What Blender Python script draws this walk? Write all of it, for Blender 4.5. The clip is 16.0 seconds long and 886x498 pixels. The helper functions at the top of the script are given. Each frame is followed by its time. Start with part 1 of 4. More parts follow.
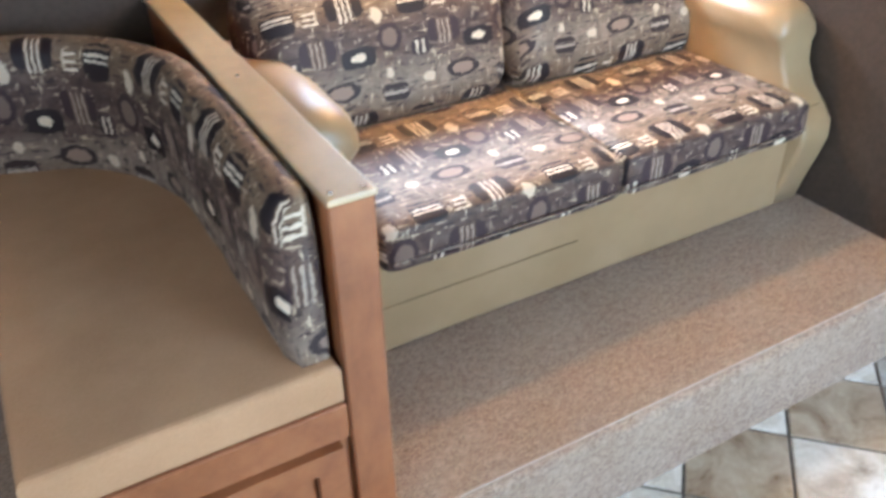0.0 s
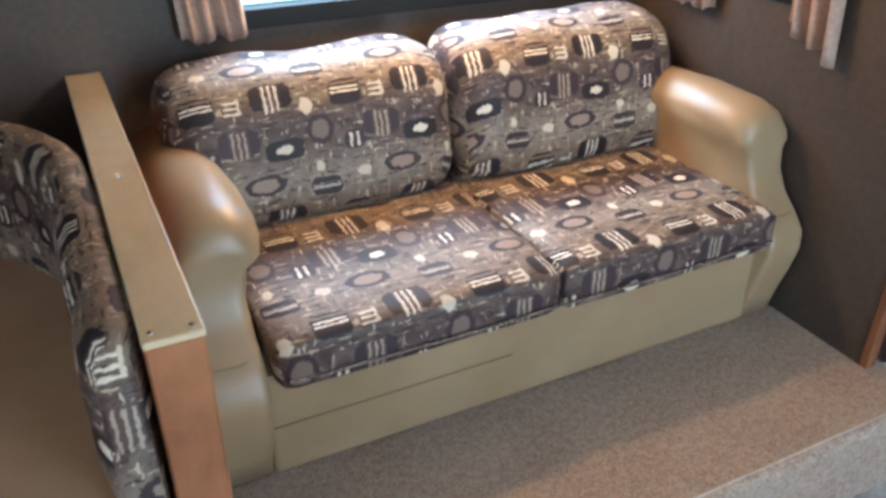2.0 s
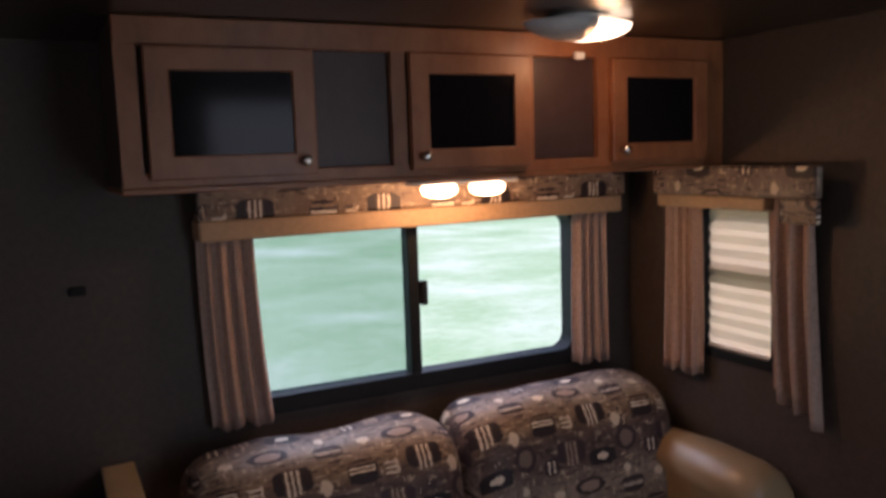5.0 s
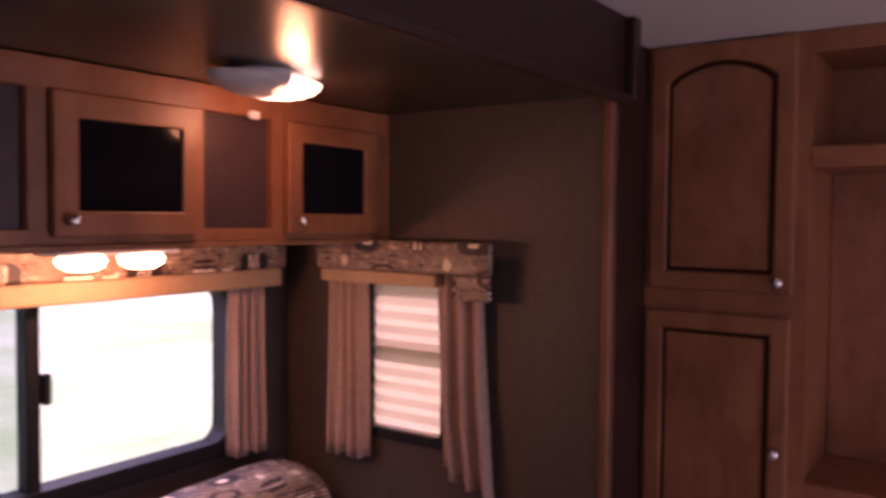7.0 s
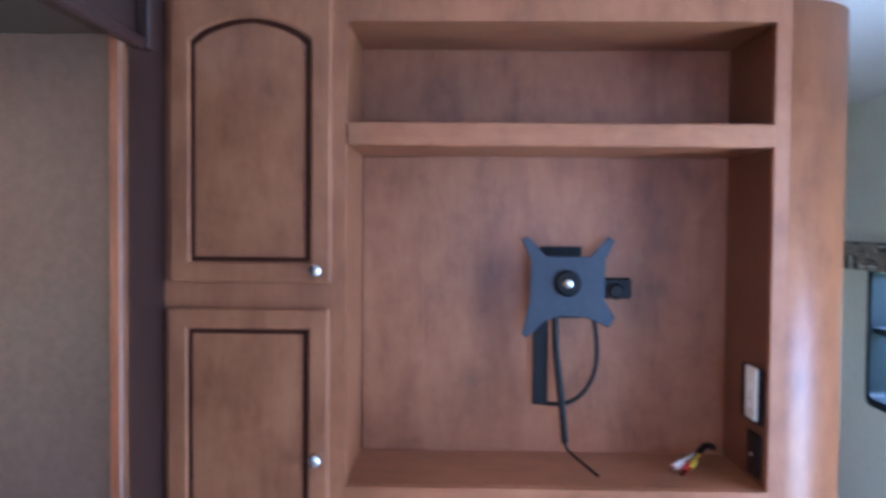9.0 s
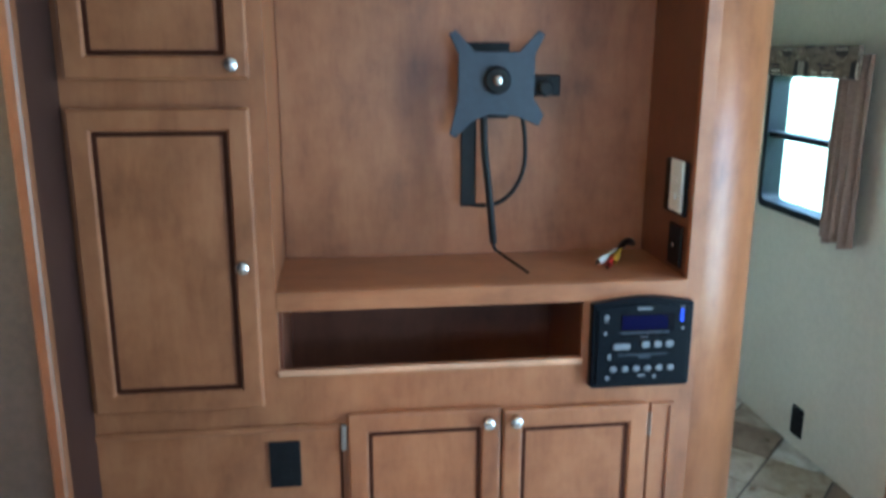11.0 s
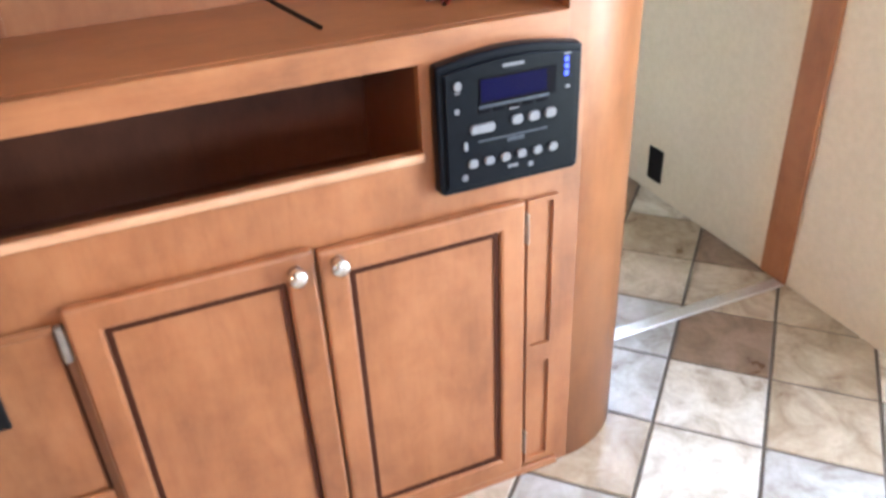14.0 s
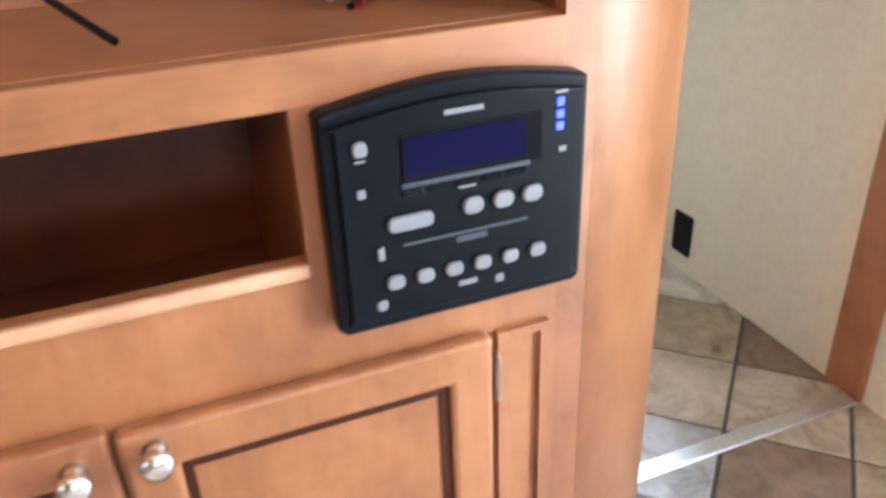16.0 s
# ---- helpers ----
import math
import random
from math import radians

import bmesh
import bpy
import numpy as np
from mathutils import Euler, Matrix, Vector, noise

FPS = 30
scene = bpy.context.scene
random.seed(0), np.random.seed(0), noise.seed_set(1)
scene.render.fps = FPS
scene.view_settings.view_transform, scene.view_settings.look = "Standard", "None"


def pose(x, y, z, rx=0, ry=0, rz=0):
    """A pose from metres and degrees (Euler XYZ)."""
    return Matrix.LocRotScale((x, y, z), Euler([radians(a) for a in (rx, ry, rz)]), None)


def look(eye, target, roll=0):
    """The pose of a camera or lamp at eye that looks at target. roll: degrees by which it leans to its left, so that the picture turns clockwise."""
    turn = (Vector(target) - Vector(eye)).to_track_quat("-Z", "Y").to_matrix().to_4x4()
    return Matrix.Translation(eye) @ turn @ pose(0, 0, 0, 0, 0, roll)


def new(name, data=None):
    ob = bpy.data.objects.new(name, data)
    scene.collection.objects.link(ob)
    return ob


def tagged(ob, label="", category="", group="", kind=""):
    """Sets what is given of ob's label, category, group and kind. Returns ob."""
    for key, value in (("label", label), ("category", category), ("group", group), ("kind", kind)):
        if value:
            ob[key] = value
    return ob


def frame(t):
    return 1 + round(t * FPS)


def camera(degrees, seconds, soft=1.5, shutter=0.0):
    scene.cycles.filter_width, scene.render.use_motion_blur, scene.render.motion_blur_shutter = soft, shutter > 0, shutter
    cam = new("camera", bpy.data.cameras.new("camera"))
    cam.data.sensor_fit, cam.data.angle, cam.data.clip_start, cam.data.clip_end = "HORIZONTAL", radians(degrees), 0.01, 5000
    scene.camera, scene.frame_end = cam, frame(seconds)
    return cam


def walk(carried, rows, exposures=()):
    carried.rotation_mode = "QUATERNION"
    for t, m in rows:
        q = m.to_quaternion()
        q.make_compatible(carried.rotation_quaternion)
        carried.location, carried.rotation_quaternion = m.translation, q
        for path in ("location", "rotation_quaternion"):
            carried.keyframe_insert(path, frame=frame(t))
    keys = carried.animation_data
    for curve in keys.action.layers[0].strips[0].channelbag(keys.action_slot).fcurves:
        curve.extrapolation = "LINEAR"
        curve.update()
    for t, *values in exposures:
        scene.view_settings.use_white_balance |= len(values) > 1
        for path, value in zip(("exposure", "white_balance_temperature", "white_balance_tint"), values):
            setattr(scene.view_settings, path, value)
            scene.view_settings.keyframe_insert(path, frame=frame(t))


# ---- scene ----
cam = camera(57.9, 16.0, soft=3.2, shutter=0.5)
PATH = [
    (0, (-2.375, -2.017, 1.451), (-1.568, -0.566, 0.336), -1.1),
    (0.5, (-2.286, -2.012, 1.472), (-1.436, -0.54, 0.419), -0.4),
    (1, (-2.22, -2.005, 1.48), (-1.379, -0.48, 0.496), 0.2),
    (1.5, (-2.139, -2.0, 1.478), (-1.321, -0.451, 0.512), 0.9),
    (2, (-2.082, -1.967, 1.48), (-1.304, -0.421, 0.477), 0.4),
    (2.5, (-2.045, -1.894, 1.493), (-1.16, -0.39, 0.516), 0.9),
    (3, (-2.055, -1.877, 1.496), (-1.15, -0.339, 0.593), 0.2),
    (3.5, (-2.109, -1.935, 1.499), (-1.236, -0.294, 0.761), 0.0),
    (4, (-2.147, -2.011, 1.527), (-1.285, -0.285, 1.002), -0.5),
    (4.2, (-2.121, -2.054, 1.554), (-1.286, -0.293, 1.104), -0.9),
    (6.3, (-2.166, -1.884, 1.647), (-0.873, -0.358, 1.625), -0.5),
    (6.5, (-2.173, -1.834, 1.645), (-0.743, -0.436, 1.598), -0.5),
    (7, (-2.141, -1.765, 1.635), (-0.504, -0.619, 1.554), 0.5),
    (7.5, (-2.088, -1.725, 1.622), (-0.315, -0.806, 1.511), 1.5),
    (8, (-2.007, -1.603, 1.597), (-0.104, -0.989, 1.531), 1.5),
    (8.5, (-1.918, -1.616, 1.591), (0.052, -1.275, 1.527), 1.7),
    (9, (-1.831, -1.629, 1.585), (0.167, -1.589, 1.522), 0.5),
    (9.2, (-1.832, -1.629, 1.585), (0.166, -1.662, 1.49), 0.7),
    (11.3, (-1.752, -1.515, 1.483), (0.152, -1.761, 0.92), -0.2),
    (11.5, (-1.747, -1.51, 1.471), (0.135, -1.76, 0.843), -0.4),
    (12, (-1.673, -1.524, 1.458), (0.133, -1.792, 0.643), -0.4),
    (12.5, (-1.524, -1.574, 1.428), (0.215, -1.85, 0.479), -1.0),
    (13, (-1.392, -1.626, 1.394), (0.324, -1.967, 0.425), -1.1),
    (13.5, (-1.26, -1.664, 1.366), (0.406, -2.148, 0.371), -0.6),
    (14, (-1.072, -1.69, 1.316), (0.512, -2.312, 0.265), -2.9),
    (14.5, (-0.939, -1.731, 1.267), (0.686, -2.414, 0.321), -2.6),
    (15, (-0.819, -1.837, 1.22), (0.829, -2.409, 0.243), -3.4),
    (15.5, (-0.72, -1.928, 1.176), (0.942, -2.461, 0.198), -3.0),
    (16, (-0.624, -1.978, 1.138), (1.014, -2.6, 0.173), -2.5),
]
EXPOSURES = [
    (0.0, 3.15, 5100, 6), (1.5, 2.75, 5100, 5), (2.5, 2.38, 5050, 6), (3.0, 2.0, 5000, 7), (3.5, 1.4, 5400, 18), (4.2, 0.3, 5300, 26),
    (6.3, 0.05, 6700, 48), (7.0, 0.58, 6600, 80), (8.0, 1.95, 6350, 80), (8.5, 2.2, 5600, 54), (9.2, 3.0, 3950, 10),
    (11.3, 2.75, 4550, -4), (12.0, 3.13, 4750, -2), (12.5, 3.7, 5650, 14), (16.0, 3.55, 5700, 14),
]
walk(cam, [(t, look(eye, target, roll)) for t, eye, target, roll in PATH], EXPOSURES)

# ---------- light ----------
world = bpy.data.worlds.new("world")
scene.world = world
world.use_nodes = True
_wn = world.node_tree
_sky = _wn.nodes.new("ShaderNodeTexSky")
_sky.sky_type = "NISHITA"
_sky.sun_disc = False
_sky.sun_elevation = radians(44)
_sky.sun_rotation = radians(81)
_wn.links.new(_sky.outputs["Color"], _wn.nodes["Background"].inputs["Color"])
_wn.nodes["Background"].inputs["Strength"].default_value = 0.15

_sun = bpy.data.lights.new("sun", "SUN")
_sun.energy, _sun.angle, _sun.color = 5.0, radians(0.5), (1.0, 0.95, 0.87)
_so = new("sun", _sun)
_so.matrix_world = look((8, 1.2, 8), (0, 0, 0))


def area_lamp(name, eye, target, w, h, power, colour):
    d = bpy.data.lights.new(name, "AREA")
    d.shape, d.size, d.size_y, d.energy, d.color = "RECTANGLE", w, h, power, colour
    ob = new(name, d)
    ob.matrix_world = look(eye, target)
    return ob


# sky light that falls in through the wide window from above
area_lamp("window_skylight", (-1.2, 0.5, 2.05), (-1.2, -0.55, 0.75), 1.15, 0.55, 21, (0.9, 0.96, 1.0))
# daylight through the open entry door and through the hall window
area_lamp("door_daylight", (-0.925, -3.34, 1.05), (-0.7, 0, 0.85), 0.75, 1.8, 6.3, (0.93, 0.97, 1.0))
area_lamp("hall_daylight", (1.15, -3.65, 1.7), (0.35, -2.6, 0.9), 0.5, 0.5, 10, (0.9, 0.96, 1.0))
# added fill before the rear wall, which has no window
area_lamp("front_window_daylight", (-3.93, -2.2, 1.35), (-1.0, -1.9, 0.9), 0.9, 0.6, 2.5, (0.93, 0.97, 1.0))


def bulb(name, at, power, r):
    d = bpy.data.lights.new(name, "POINT")
    d.energy, d.shadow_soft_size, d.color = power, r, (1.0, 0.5, 0.18)
    ob = new(name, d)
    ob.location = at
    return ob


bulb("ceiling_bulb", (-0.98, -0.585, 1.835), 0.9, 0.03)
bulb("under_cabinet_bulb", (-1.25, -0.27, 1.505), 2.0, 0.02)
bulb("under_cabinet_bulb", (-1.11, -0.27, 1.505), 2.0, 0.02)


# ---------- materials ----------
class Ex:
    """A value in a node tree, with arithmetic."""

    def __init__(self, tree, s):
        self.tree, self.s = tree, s

    def op(self, kind, *others):
        n = self.tree.nodes.new("ShaderNodeMath")
        n.operation = kind
        for i, v in enumerate((self, *others)):
            if isinstance(v, Ex):
                self.tree.links.new(v.s, n.inputs[i])
            else:
                n.inputs[i].default_value = v
        return Ex(self.tree, n.outputs[0])

    def __add__(self, o): return self.op("ADD", o)
    def __sub__(self, o): return self.op("SUBTRACT", o)
    def __mul__(self, o): return self.op("MULTIPLY", o)
    def __truediv__(self, o): return self.op("DIVIDE", o)
    def less(self, o): return self.op("LESS_THAN", o)
    def more(self, o): return self.op("GREATER_THAN", o)
    def floor(self): return self.op("FLOOR")
    def fract(self): return self.op("FRACT")
    def abs(self): return self.op("ABSOLUTE")


class Mat:
    def __init__(self, name, rough=0.5, metal=0.0, coat=0.0, spec=0.5):
        self.m = bpy.data.materials.new(name)
        self.m.use_nodes = True
        self.t = self.m.node_tree
        self.b = self.t.nodes["Principled BSDF"]
        self.b.inputs["Roughness"].default_value = rough
        self.b.inputs["Metallic"].default_value = metal
        self.b.inputs["Coat Weight"].default_value = coat
        self.b.inputs["Coat Roughness"].default_value = 0.18
        self.b.inputs["Specular IOR Level"].default_value = spec

    def node(self, kind, **values):
        n = self.t.nodes.new(kind)
        for k, v in values.items():
            n.inputs[k.replace("_", " ")].default_value = v
        return n

    def coords(self, out="Object", scale=(1, 1, 1)):
        c, m = self.t.nodes.new("ShaderNodeTexCoord"), self.t.nodes.new("ShaderNodeMapping")
        m.inputs["Scale"].default_value = scale
        self.t.links.new(c.outputs[out], m.inputs["Vector"])
        return m.outputs["Vector"]

    def noise(self, vec, scale, detail=4.0, rough=0.55, distort=0.0):
        n = self.node("ShaderNodeTexNoise", Scale=scale, Detail=detail, Roughness=rough, Distortion=distort)
        self.t.links.new(vec, n.inputs["Vector"])
        return n.outputs["Fac"]

    def ramp(self, fac, *stops):
        r = self.t.nodes.new("ShaderNodeValToRGB")
        e = r.color_ramp.elements
        while len(e) < len(stops):
            e.new(0.5)
        for el, (p, c) in zip(e, stops):
            el.position, el.color = p, (*c, 1)
        self.t.links.new(fac, r.inputs["Fac"])
        return r.outputs["Color"]

    def mix(self, fac, a, b, kind="MIX"):
        n = self.t.nodes.new("ShaderNodeMix")
        n.data_type, n.blend_type = "RGBA", kind
        for sock, v in ((n.inputs[0], fac), (n.inputs[6], a), (n.inputs[7], b)):
            if isinstance(v, Ex):
                self.t.links.new(v.s, sock)
            elif isinstance(v, (tuple, float, int)):
                sock.default_value = (*v, 1) if isinstance(v, tuple) else v
            else:
                self.t.links.new(v, sock)
        return n.outputs[2]

    def colour(self, c):
        if isinstance(c, tuple):
            self.b.inputs["Base Color"].default_value = (*c, 1)
        else:
            self.t.links.new(c, self.b.inputs["Base Color"])
        return self

    def bump(self, h, strength=0.2, dist=0.002):
        n = self.node("ShaderNodeBump", Strength=strength, Distance=dist)
        self.t.links.new(h, n.inputs["Height"])
        self.t.links.new(n.outputs["Normal"], self.b.inputs["Normal"])
        return self

    def rough(self, fac, lo, hi):
        n = self.node("ShaderNodeMapRange")
        n.inputs["To Min"].default_value, n.inputs["To Max"].default_value = lo, hi
        self.t.links.new(fac, n.inputs["Value"])
        self.t.links.new(n.outputs[0], self.b.inputs["Roughness"])
        return self

    def glow(self, c, s):
        self.b.inputs["Emission Color"].default_value = (*c, 1)
        self.b.inputs["Emission Strength"].default_value = s
        return self


def wood_mat(name, dark, mid, light, scale=(7, 7, 1.1), coat=0.12):
    """Stained maple: fine grain, cloudy blotches and a faint cross figure."""
    k = Mat(name, coat=coat)
    k.b.inputs["Coat Roughness"].default_value = 0.3
    v = k.coords("Object", scale)
    g = k.noise(v, 9, 6, 0.6, 0.6)
    turn = tuple(1.0 if a > 2 else 0.45 for a in scale)
    broad = k.noise(k.coords("Object", turn), 10, 5, 0.6, 0.35)
    fleck = k.noise(k.coords("Object", tuple(1.0 if a > 2 else 1.3 for a in scale)), 16, 4, 0.65, 0.3)
    deep = tuple(x * 0.72 for x in dark)
    c = k.ramp(g, (0.25, dark), (0.52, mid), (0.8, light))
    c = k.mix(0.62, c, k.ramp(broad, (0.32, deep), (0.5, mid), (0.64, light)))
    c = k.mix(0.16, c, k.ramp(fleck, (0.34, deep), (0.6, light)))
    info = k.t.nodes.new("ShaderNodeObjectInfo")
    c = k.mix(0.16, c, k.ramp(info.outputs["Random"], (0, dark), (1, light)))
    k.colour(c).rough(broad, 0.34, 0.52)
    k.bump(k.noise(k.coords("Object", (30, 30, 2)), 14, 3), 0.1, 0.001)
    return k.m


WOOD = wood_mat("maple_cabinet_wood", (0.175, 0.058, 0.019), (0.28, 0.105, 0.038), (0.36, 0.15, 0.06))
WOOD_H = wood_mat("maple_rail_wood", (0.178, 0.059, 0.019), (0.284, 0.107, 0.039), (0.365, 0.153, 0.061), (7, 1.1, 7))
# cap colour is lightened to hold the window's reflection in the lacquer
CAPWOOD = wood_mat("lacquer_sheen_cap_wood", (0.47, 0.355, 0.2), (0.57, 0.45, 0.275), (0.63, 0.51, 0.33), (7, 1.1, 7), 0.9)
GLAZE = Mat("dark_glaze", 0.7, spec=0.1).colour((0.045, 0.014, 0.007)).m
# the jamb's shade is put into this near-black brown; header and trim share it
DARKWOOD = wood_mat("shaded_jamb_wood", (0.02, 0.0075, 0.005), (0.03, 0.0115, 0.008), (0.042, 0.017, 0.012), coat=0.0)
TRIMWOOD = wood_mat("dull_trim_wood", (0.1, 0.035, 0.013), (0.16, 0.062, 0.024), (0.21, 0.085, 0.035), coat=0.0)
# pale base colour holds the highlight along the slot's rounded edge
EDGEWOOD = wood_mat("highlit_edge_wood", (0.36, 0.16, 0.075), (0.5, 0.26, 0.14), (0.6, 0.36, 0.22), (7, 1.1, 7), 0.5)


def plain(name, c, rough=0.5, metal=0.0, var=0.12, scale=60, bump=0.05, coat=0.0, spec=0.5):
    k = Mat(name, rough, metal, coat, spec)
    n = k.noise(k.coords(), scale, 4)
    lo, hi = tuple(x * (1 - var) for x in c), tuple(min(1, x * (1 + var)) for x in c)
    k.colour(k.ramp(n, (0.3, lo), (0.7, hi)))
    if bump:
        k.bump(n, bump, 0.001)
    return k.m


def wall_mat(name, a, b, c, rough=0.62):
    k = Mat(name, rough)
    v = k.coords()
    n1, n2 = k.noise(v, 3.5, 5, 0.6), k.noise(v, 60, 3, 0.6)
    col = k.mix(0.45, k.ramp(n1, (0.3, a), (0.7, b)), k.ramp(n2, (0.35, a), (0.65, c)))
    k.colour(col).bump(n2, 0.12, 0.001)
    return k.m


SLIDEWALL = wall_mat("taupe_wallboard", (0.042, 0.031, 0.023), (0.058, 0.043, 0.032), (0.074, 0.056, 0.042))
BEIGEWALL = wall_mat("beige_wallboard", (0.63, 0.57, 0.455), (0.69, 0.625, 0.505), (0.74, 0.675, 0.555))
CEIL = wall_mat("white_ceiling_vinyl", (0.66, 0.62, 0.57), (0.7, 0.66, 0.61), (0.73, 0.69, 0.64))
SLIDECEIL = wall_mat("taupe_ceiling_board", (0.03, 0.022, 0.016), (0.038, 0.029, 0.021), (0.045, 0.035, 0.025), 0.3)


def carpet_mat():
    k = Mat("brown_carpet", 0.95, spec=0.1)
    v = k.coords()
    n1, n2, n3 = k.noise(v, 170, 3, 0.75), k.noise(v, 60, 3, 0.6), k.noise(v, 6, 3, 0.5)
    c = k.ramp(n1, (0.33, (0.11, 0.074, 0.052)), (0.5, (0.34, 0.255, 0.18)), (0.68, (0.62, 0.5, 0.39)))
    c = k.mix(0.4, c, k.ramp(n2, (0.35, (0.19, 0.14, 0.108)), (0.65, (0.48, 0.385, 0.3))))
    c = k.mix(0.25, c, k.ramp(n3, (0.3, (0.2, 0.14, 0.105)), (0.7, (0.34, 0.29, 0.245))))
    k.colour(c).bump(n1, 0.8, 0.004)
    return k.m


CARPET = carpet_mat()


def leather_mat():
    k = Mat("tan_vinyl_leather", 0.36)
    v = k.coords()
    n, cr = k.noise(v, 5, 4), k.noise(v, 140, 4, 0.7)
    k.colour(k.ramp(n, (0.3, (0.255, 0.178, 0.094)), (0.7, (0.32, 0.229, 0.13)))).rough(n, 0.3, 0.42).bump(cr, 0.12, 0.001)
    return k.m


LEATHER = leather_mat()


def suede_mat():
    k = Mat("tan_seat_suede", 0.9, spec=0.15)
    v = k.coords()
    n, f = k.noise(v, 7, 4), k.noise(v, 230, 3, 0.7)
    c = k.mix(0.35, k.ramp(n, (0.3, (0.4, 0.232, 0.125)), (0.7, (0.5, 0.31, 0.175))), k.ramp(f, (0.3, (0.27, 0.165, 0.09)), (0.7, (0.46, 0.3, 0.18))))
    k.colour(c).bump(f, 0.25, 0.001)
    return k.m


SUEDE = suede_mat()


def fabric_mat():
    """Woven upholstery in one repeat: striped dark boxes, ringed ovals, cream blots and ticks on taupe and bronze; UV in metres."""
    k = Mat("patterned_upholstery", 0.5, spec=0.28)
    t = k.t
    uvn = t.nodes.new("ShaderNodeTexCoord")
    wob = k.noise(uvn.outputs["UV"], 70, 3, 0.65)
    sep = t.nodes.new("ShaderNodeSeparateXYZ")
    t.links.new(uvn.outputs["UV"], sep.inputs[0])
    w = (Ex(t, wob) - 0.5) * 0.015
    u, v = Ex(t, sep.outputs[0]) + w, Ex(t, sep.outputs[1]) + w

    def rnd(a, b, seed):
        c = t.nodes.new("ShaderNodeCombineXYZ")
        t.links.new(a.s, c.inputs[0])
        t.links.new(b.s, c.inputs[1])
        c.inputs[2].default_value = seed
        n = t.nodes.new("ShaderNodeTexWhiteNoise")
        n.noise_dimensions = "3D"
        t.links.new(c.outputs[0], n.inputs["Vector"])
        return Ex(t, n.outputs["Value"])

    def grid(w_, h_, du, dv, stagger):
        b = (v + dv) / h_
        row = b.floor()
        a = (u + du) / w_ + row * stagger
        col = a.floor()
        return col, row, (a.fract() - 0.5) * w_, (b.fract() - 0.5) * h_

    # the woven repeat: width and height in metres
    RW, RH = 0.335, 0.345
    rag = (Ex(t, k.noise(uvn.outputs["UV"], 130, 2)) - 0.5) * 1.6

    def local(du, dv):
        return ((u - du) / RW + 0.5).fract() * RW - RW / 2, ((v - dv) / RH + 0.5).fract() * RH - RH / 2

    def block(px, py, w_, h_, grow=0.0):
        ea, eb = px / (w_ / 2), py / (h_ / 2)
        ea, eb = ea * ea, eb * eb
        return (ea * ea + eb * eb + rag * grow).less(1.0)

    def ellipse(px, py, w_, h_):
        ea, eb = px / (w_ / 2), py / (h_ / 2)
        return ea * ea + eb * eb

    INK, CREAM, PLUM = (0.011, 0.007, 0.011), (0.72, 0.63, 0.5), (0.035, 0.02, 0.026)
    # ground bands of the print; the dark one also holds back-cushion shade
    zone = (v / RH + (Ex(t, k.noise(uvn.outputs["UV"], 9, 2)) - 0.5) * 0.3 + 0.02).fract()
    ground = k.ramp(zone.s, (0.0, (0.18, 0.12, 0.07)), (0.16, (0.21, 0.152, 0.105)), (0.32, (0.28, 0.23, 0.185)), (0.46, (0.17, 0.13, 0.105)),
                    (0.6, (0.07, 0.044, 0.041)), (0.76, (0.045, 0.026, 0.029)), (0.9, (0.095, 0.06, 0.043)), (1.0, (0.18, 0.12, 0.07)))
    cloud = k.ramp(k.noise(uvn.outputs["UV"], 26, 4, 0.65, 0.4), (0.36, (0.04, 0.023, 0.024)), (0.5, (0.14, 0.098, 0.075)), (0.62, (0.3, 0.24, 0.18)))
    col = k.mix(0.28, ground, cloud)
    # broken woven floats: short level and upright threads, dark and pale
    flat = k.noise(k.coords("UV", (22, 95, 1)), 1.0, 3, 0.6)
    tall = k.noise(k.coords("UV", (100, 24, 1)), 1.0, 3, 0.6)
    col = k.mix(Ex(t, flat).less(0.4), col, (0.035, 0.022, 0.024))
    col = k.mix(Ex(t, flat).more(0.63), col, (0.46, 0.37, 0.265))
    col = k.mix(Ex(t, tall).more(0.635), col, (0.5, 0.41, 0.3))
    col = k.mix(Ex(t, tall).less(0.36), col, (0.05, 0.032, 0.032))
    # dark boxes crossed by three upright cream threads; the second one duller
    for du, dv, w_, h_, ink, thread in ((0.0, 0.0, 0.094, 0.078, INK, CREAM), (-0.085, 0.228, 0.092, 0.07, PLUM, (0.36, 0.29, 0.23))):
        px, py = local(du, dv)
        col = k.mix(block(px, py, w_, h_), col, ink)
        col = k.mix(px.abs().less(0.021) * py.abs().less(h_ * 0.5), col, (0.085, 0.055, 0.042))
        lines = ((px / 0.0135 + 0.5).fract() - 0.5).abs().less(0.2) * px.abs().less(0.019) * (py + 0.006 + rag * 0.008).abs().less(h_ * 0.52)
        col = k.mix(lines, col, thread)
    # dark box with level cream threads over a solid foot
    px, py = local(-0.163, -0.014)
    col = k.mix(block(px, py, 0.076, 0.08), col, INK)
    col = k.mix((py - 0.028).abs().less(0.004) * px.abs().less(0.034), col, (0.2, 0.14, 0.095))
    lines = ((py / 0.0125 + 0.5).fract() - 0.5).abs().less(0.26) * (py - 0.006).abs().less(0.0125) * (px + rag * 0.006).abs().less(0.034)
    col = k.mix(lines, col, CREAM)
    # two dark bars with a pale bar between
    px, py = local(0.1, 0.078)
    col = k.mix(block(px, py, 0.074, 0.05), col, (0.03, 0.02, 0.022))
    col = k.mix((py + rag * 0.003).abs().less(0.007) * px.abs().less(0.033), col, (0.42, 0.36, 0.3))
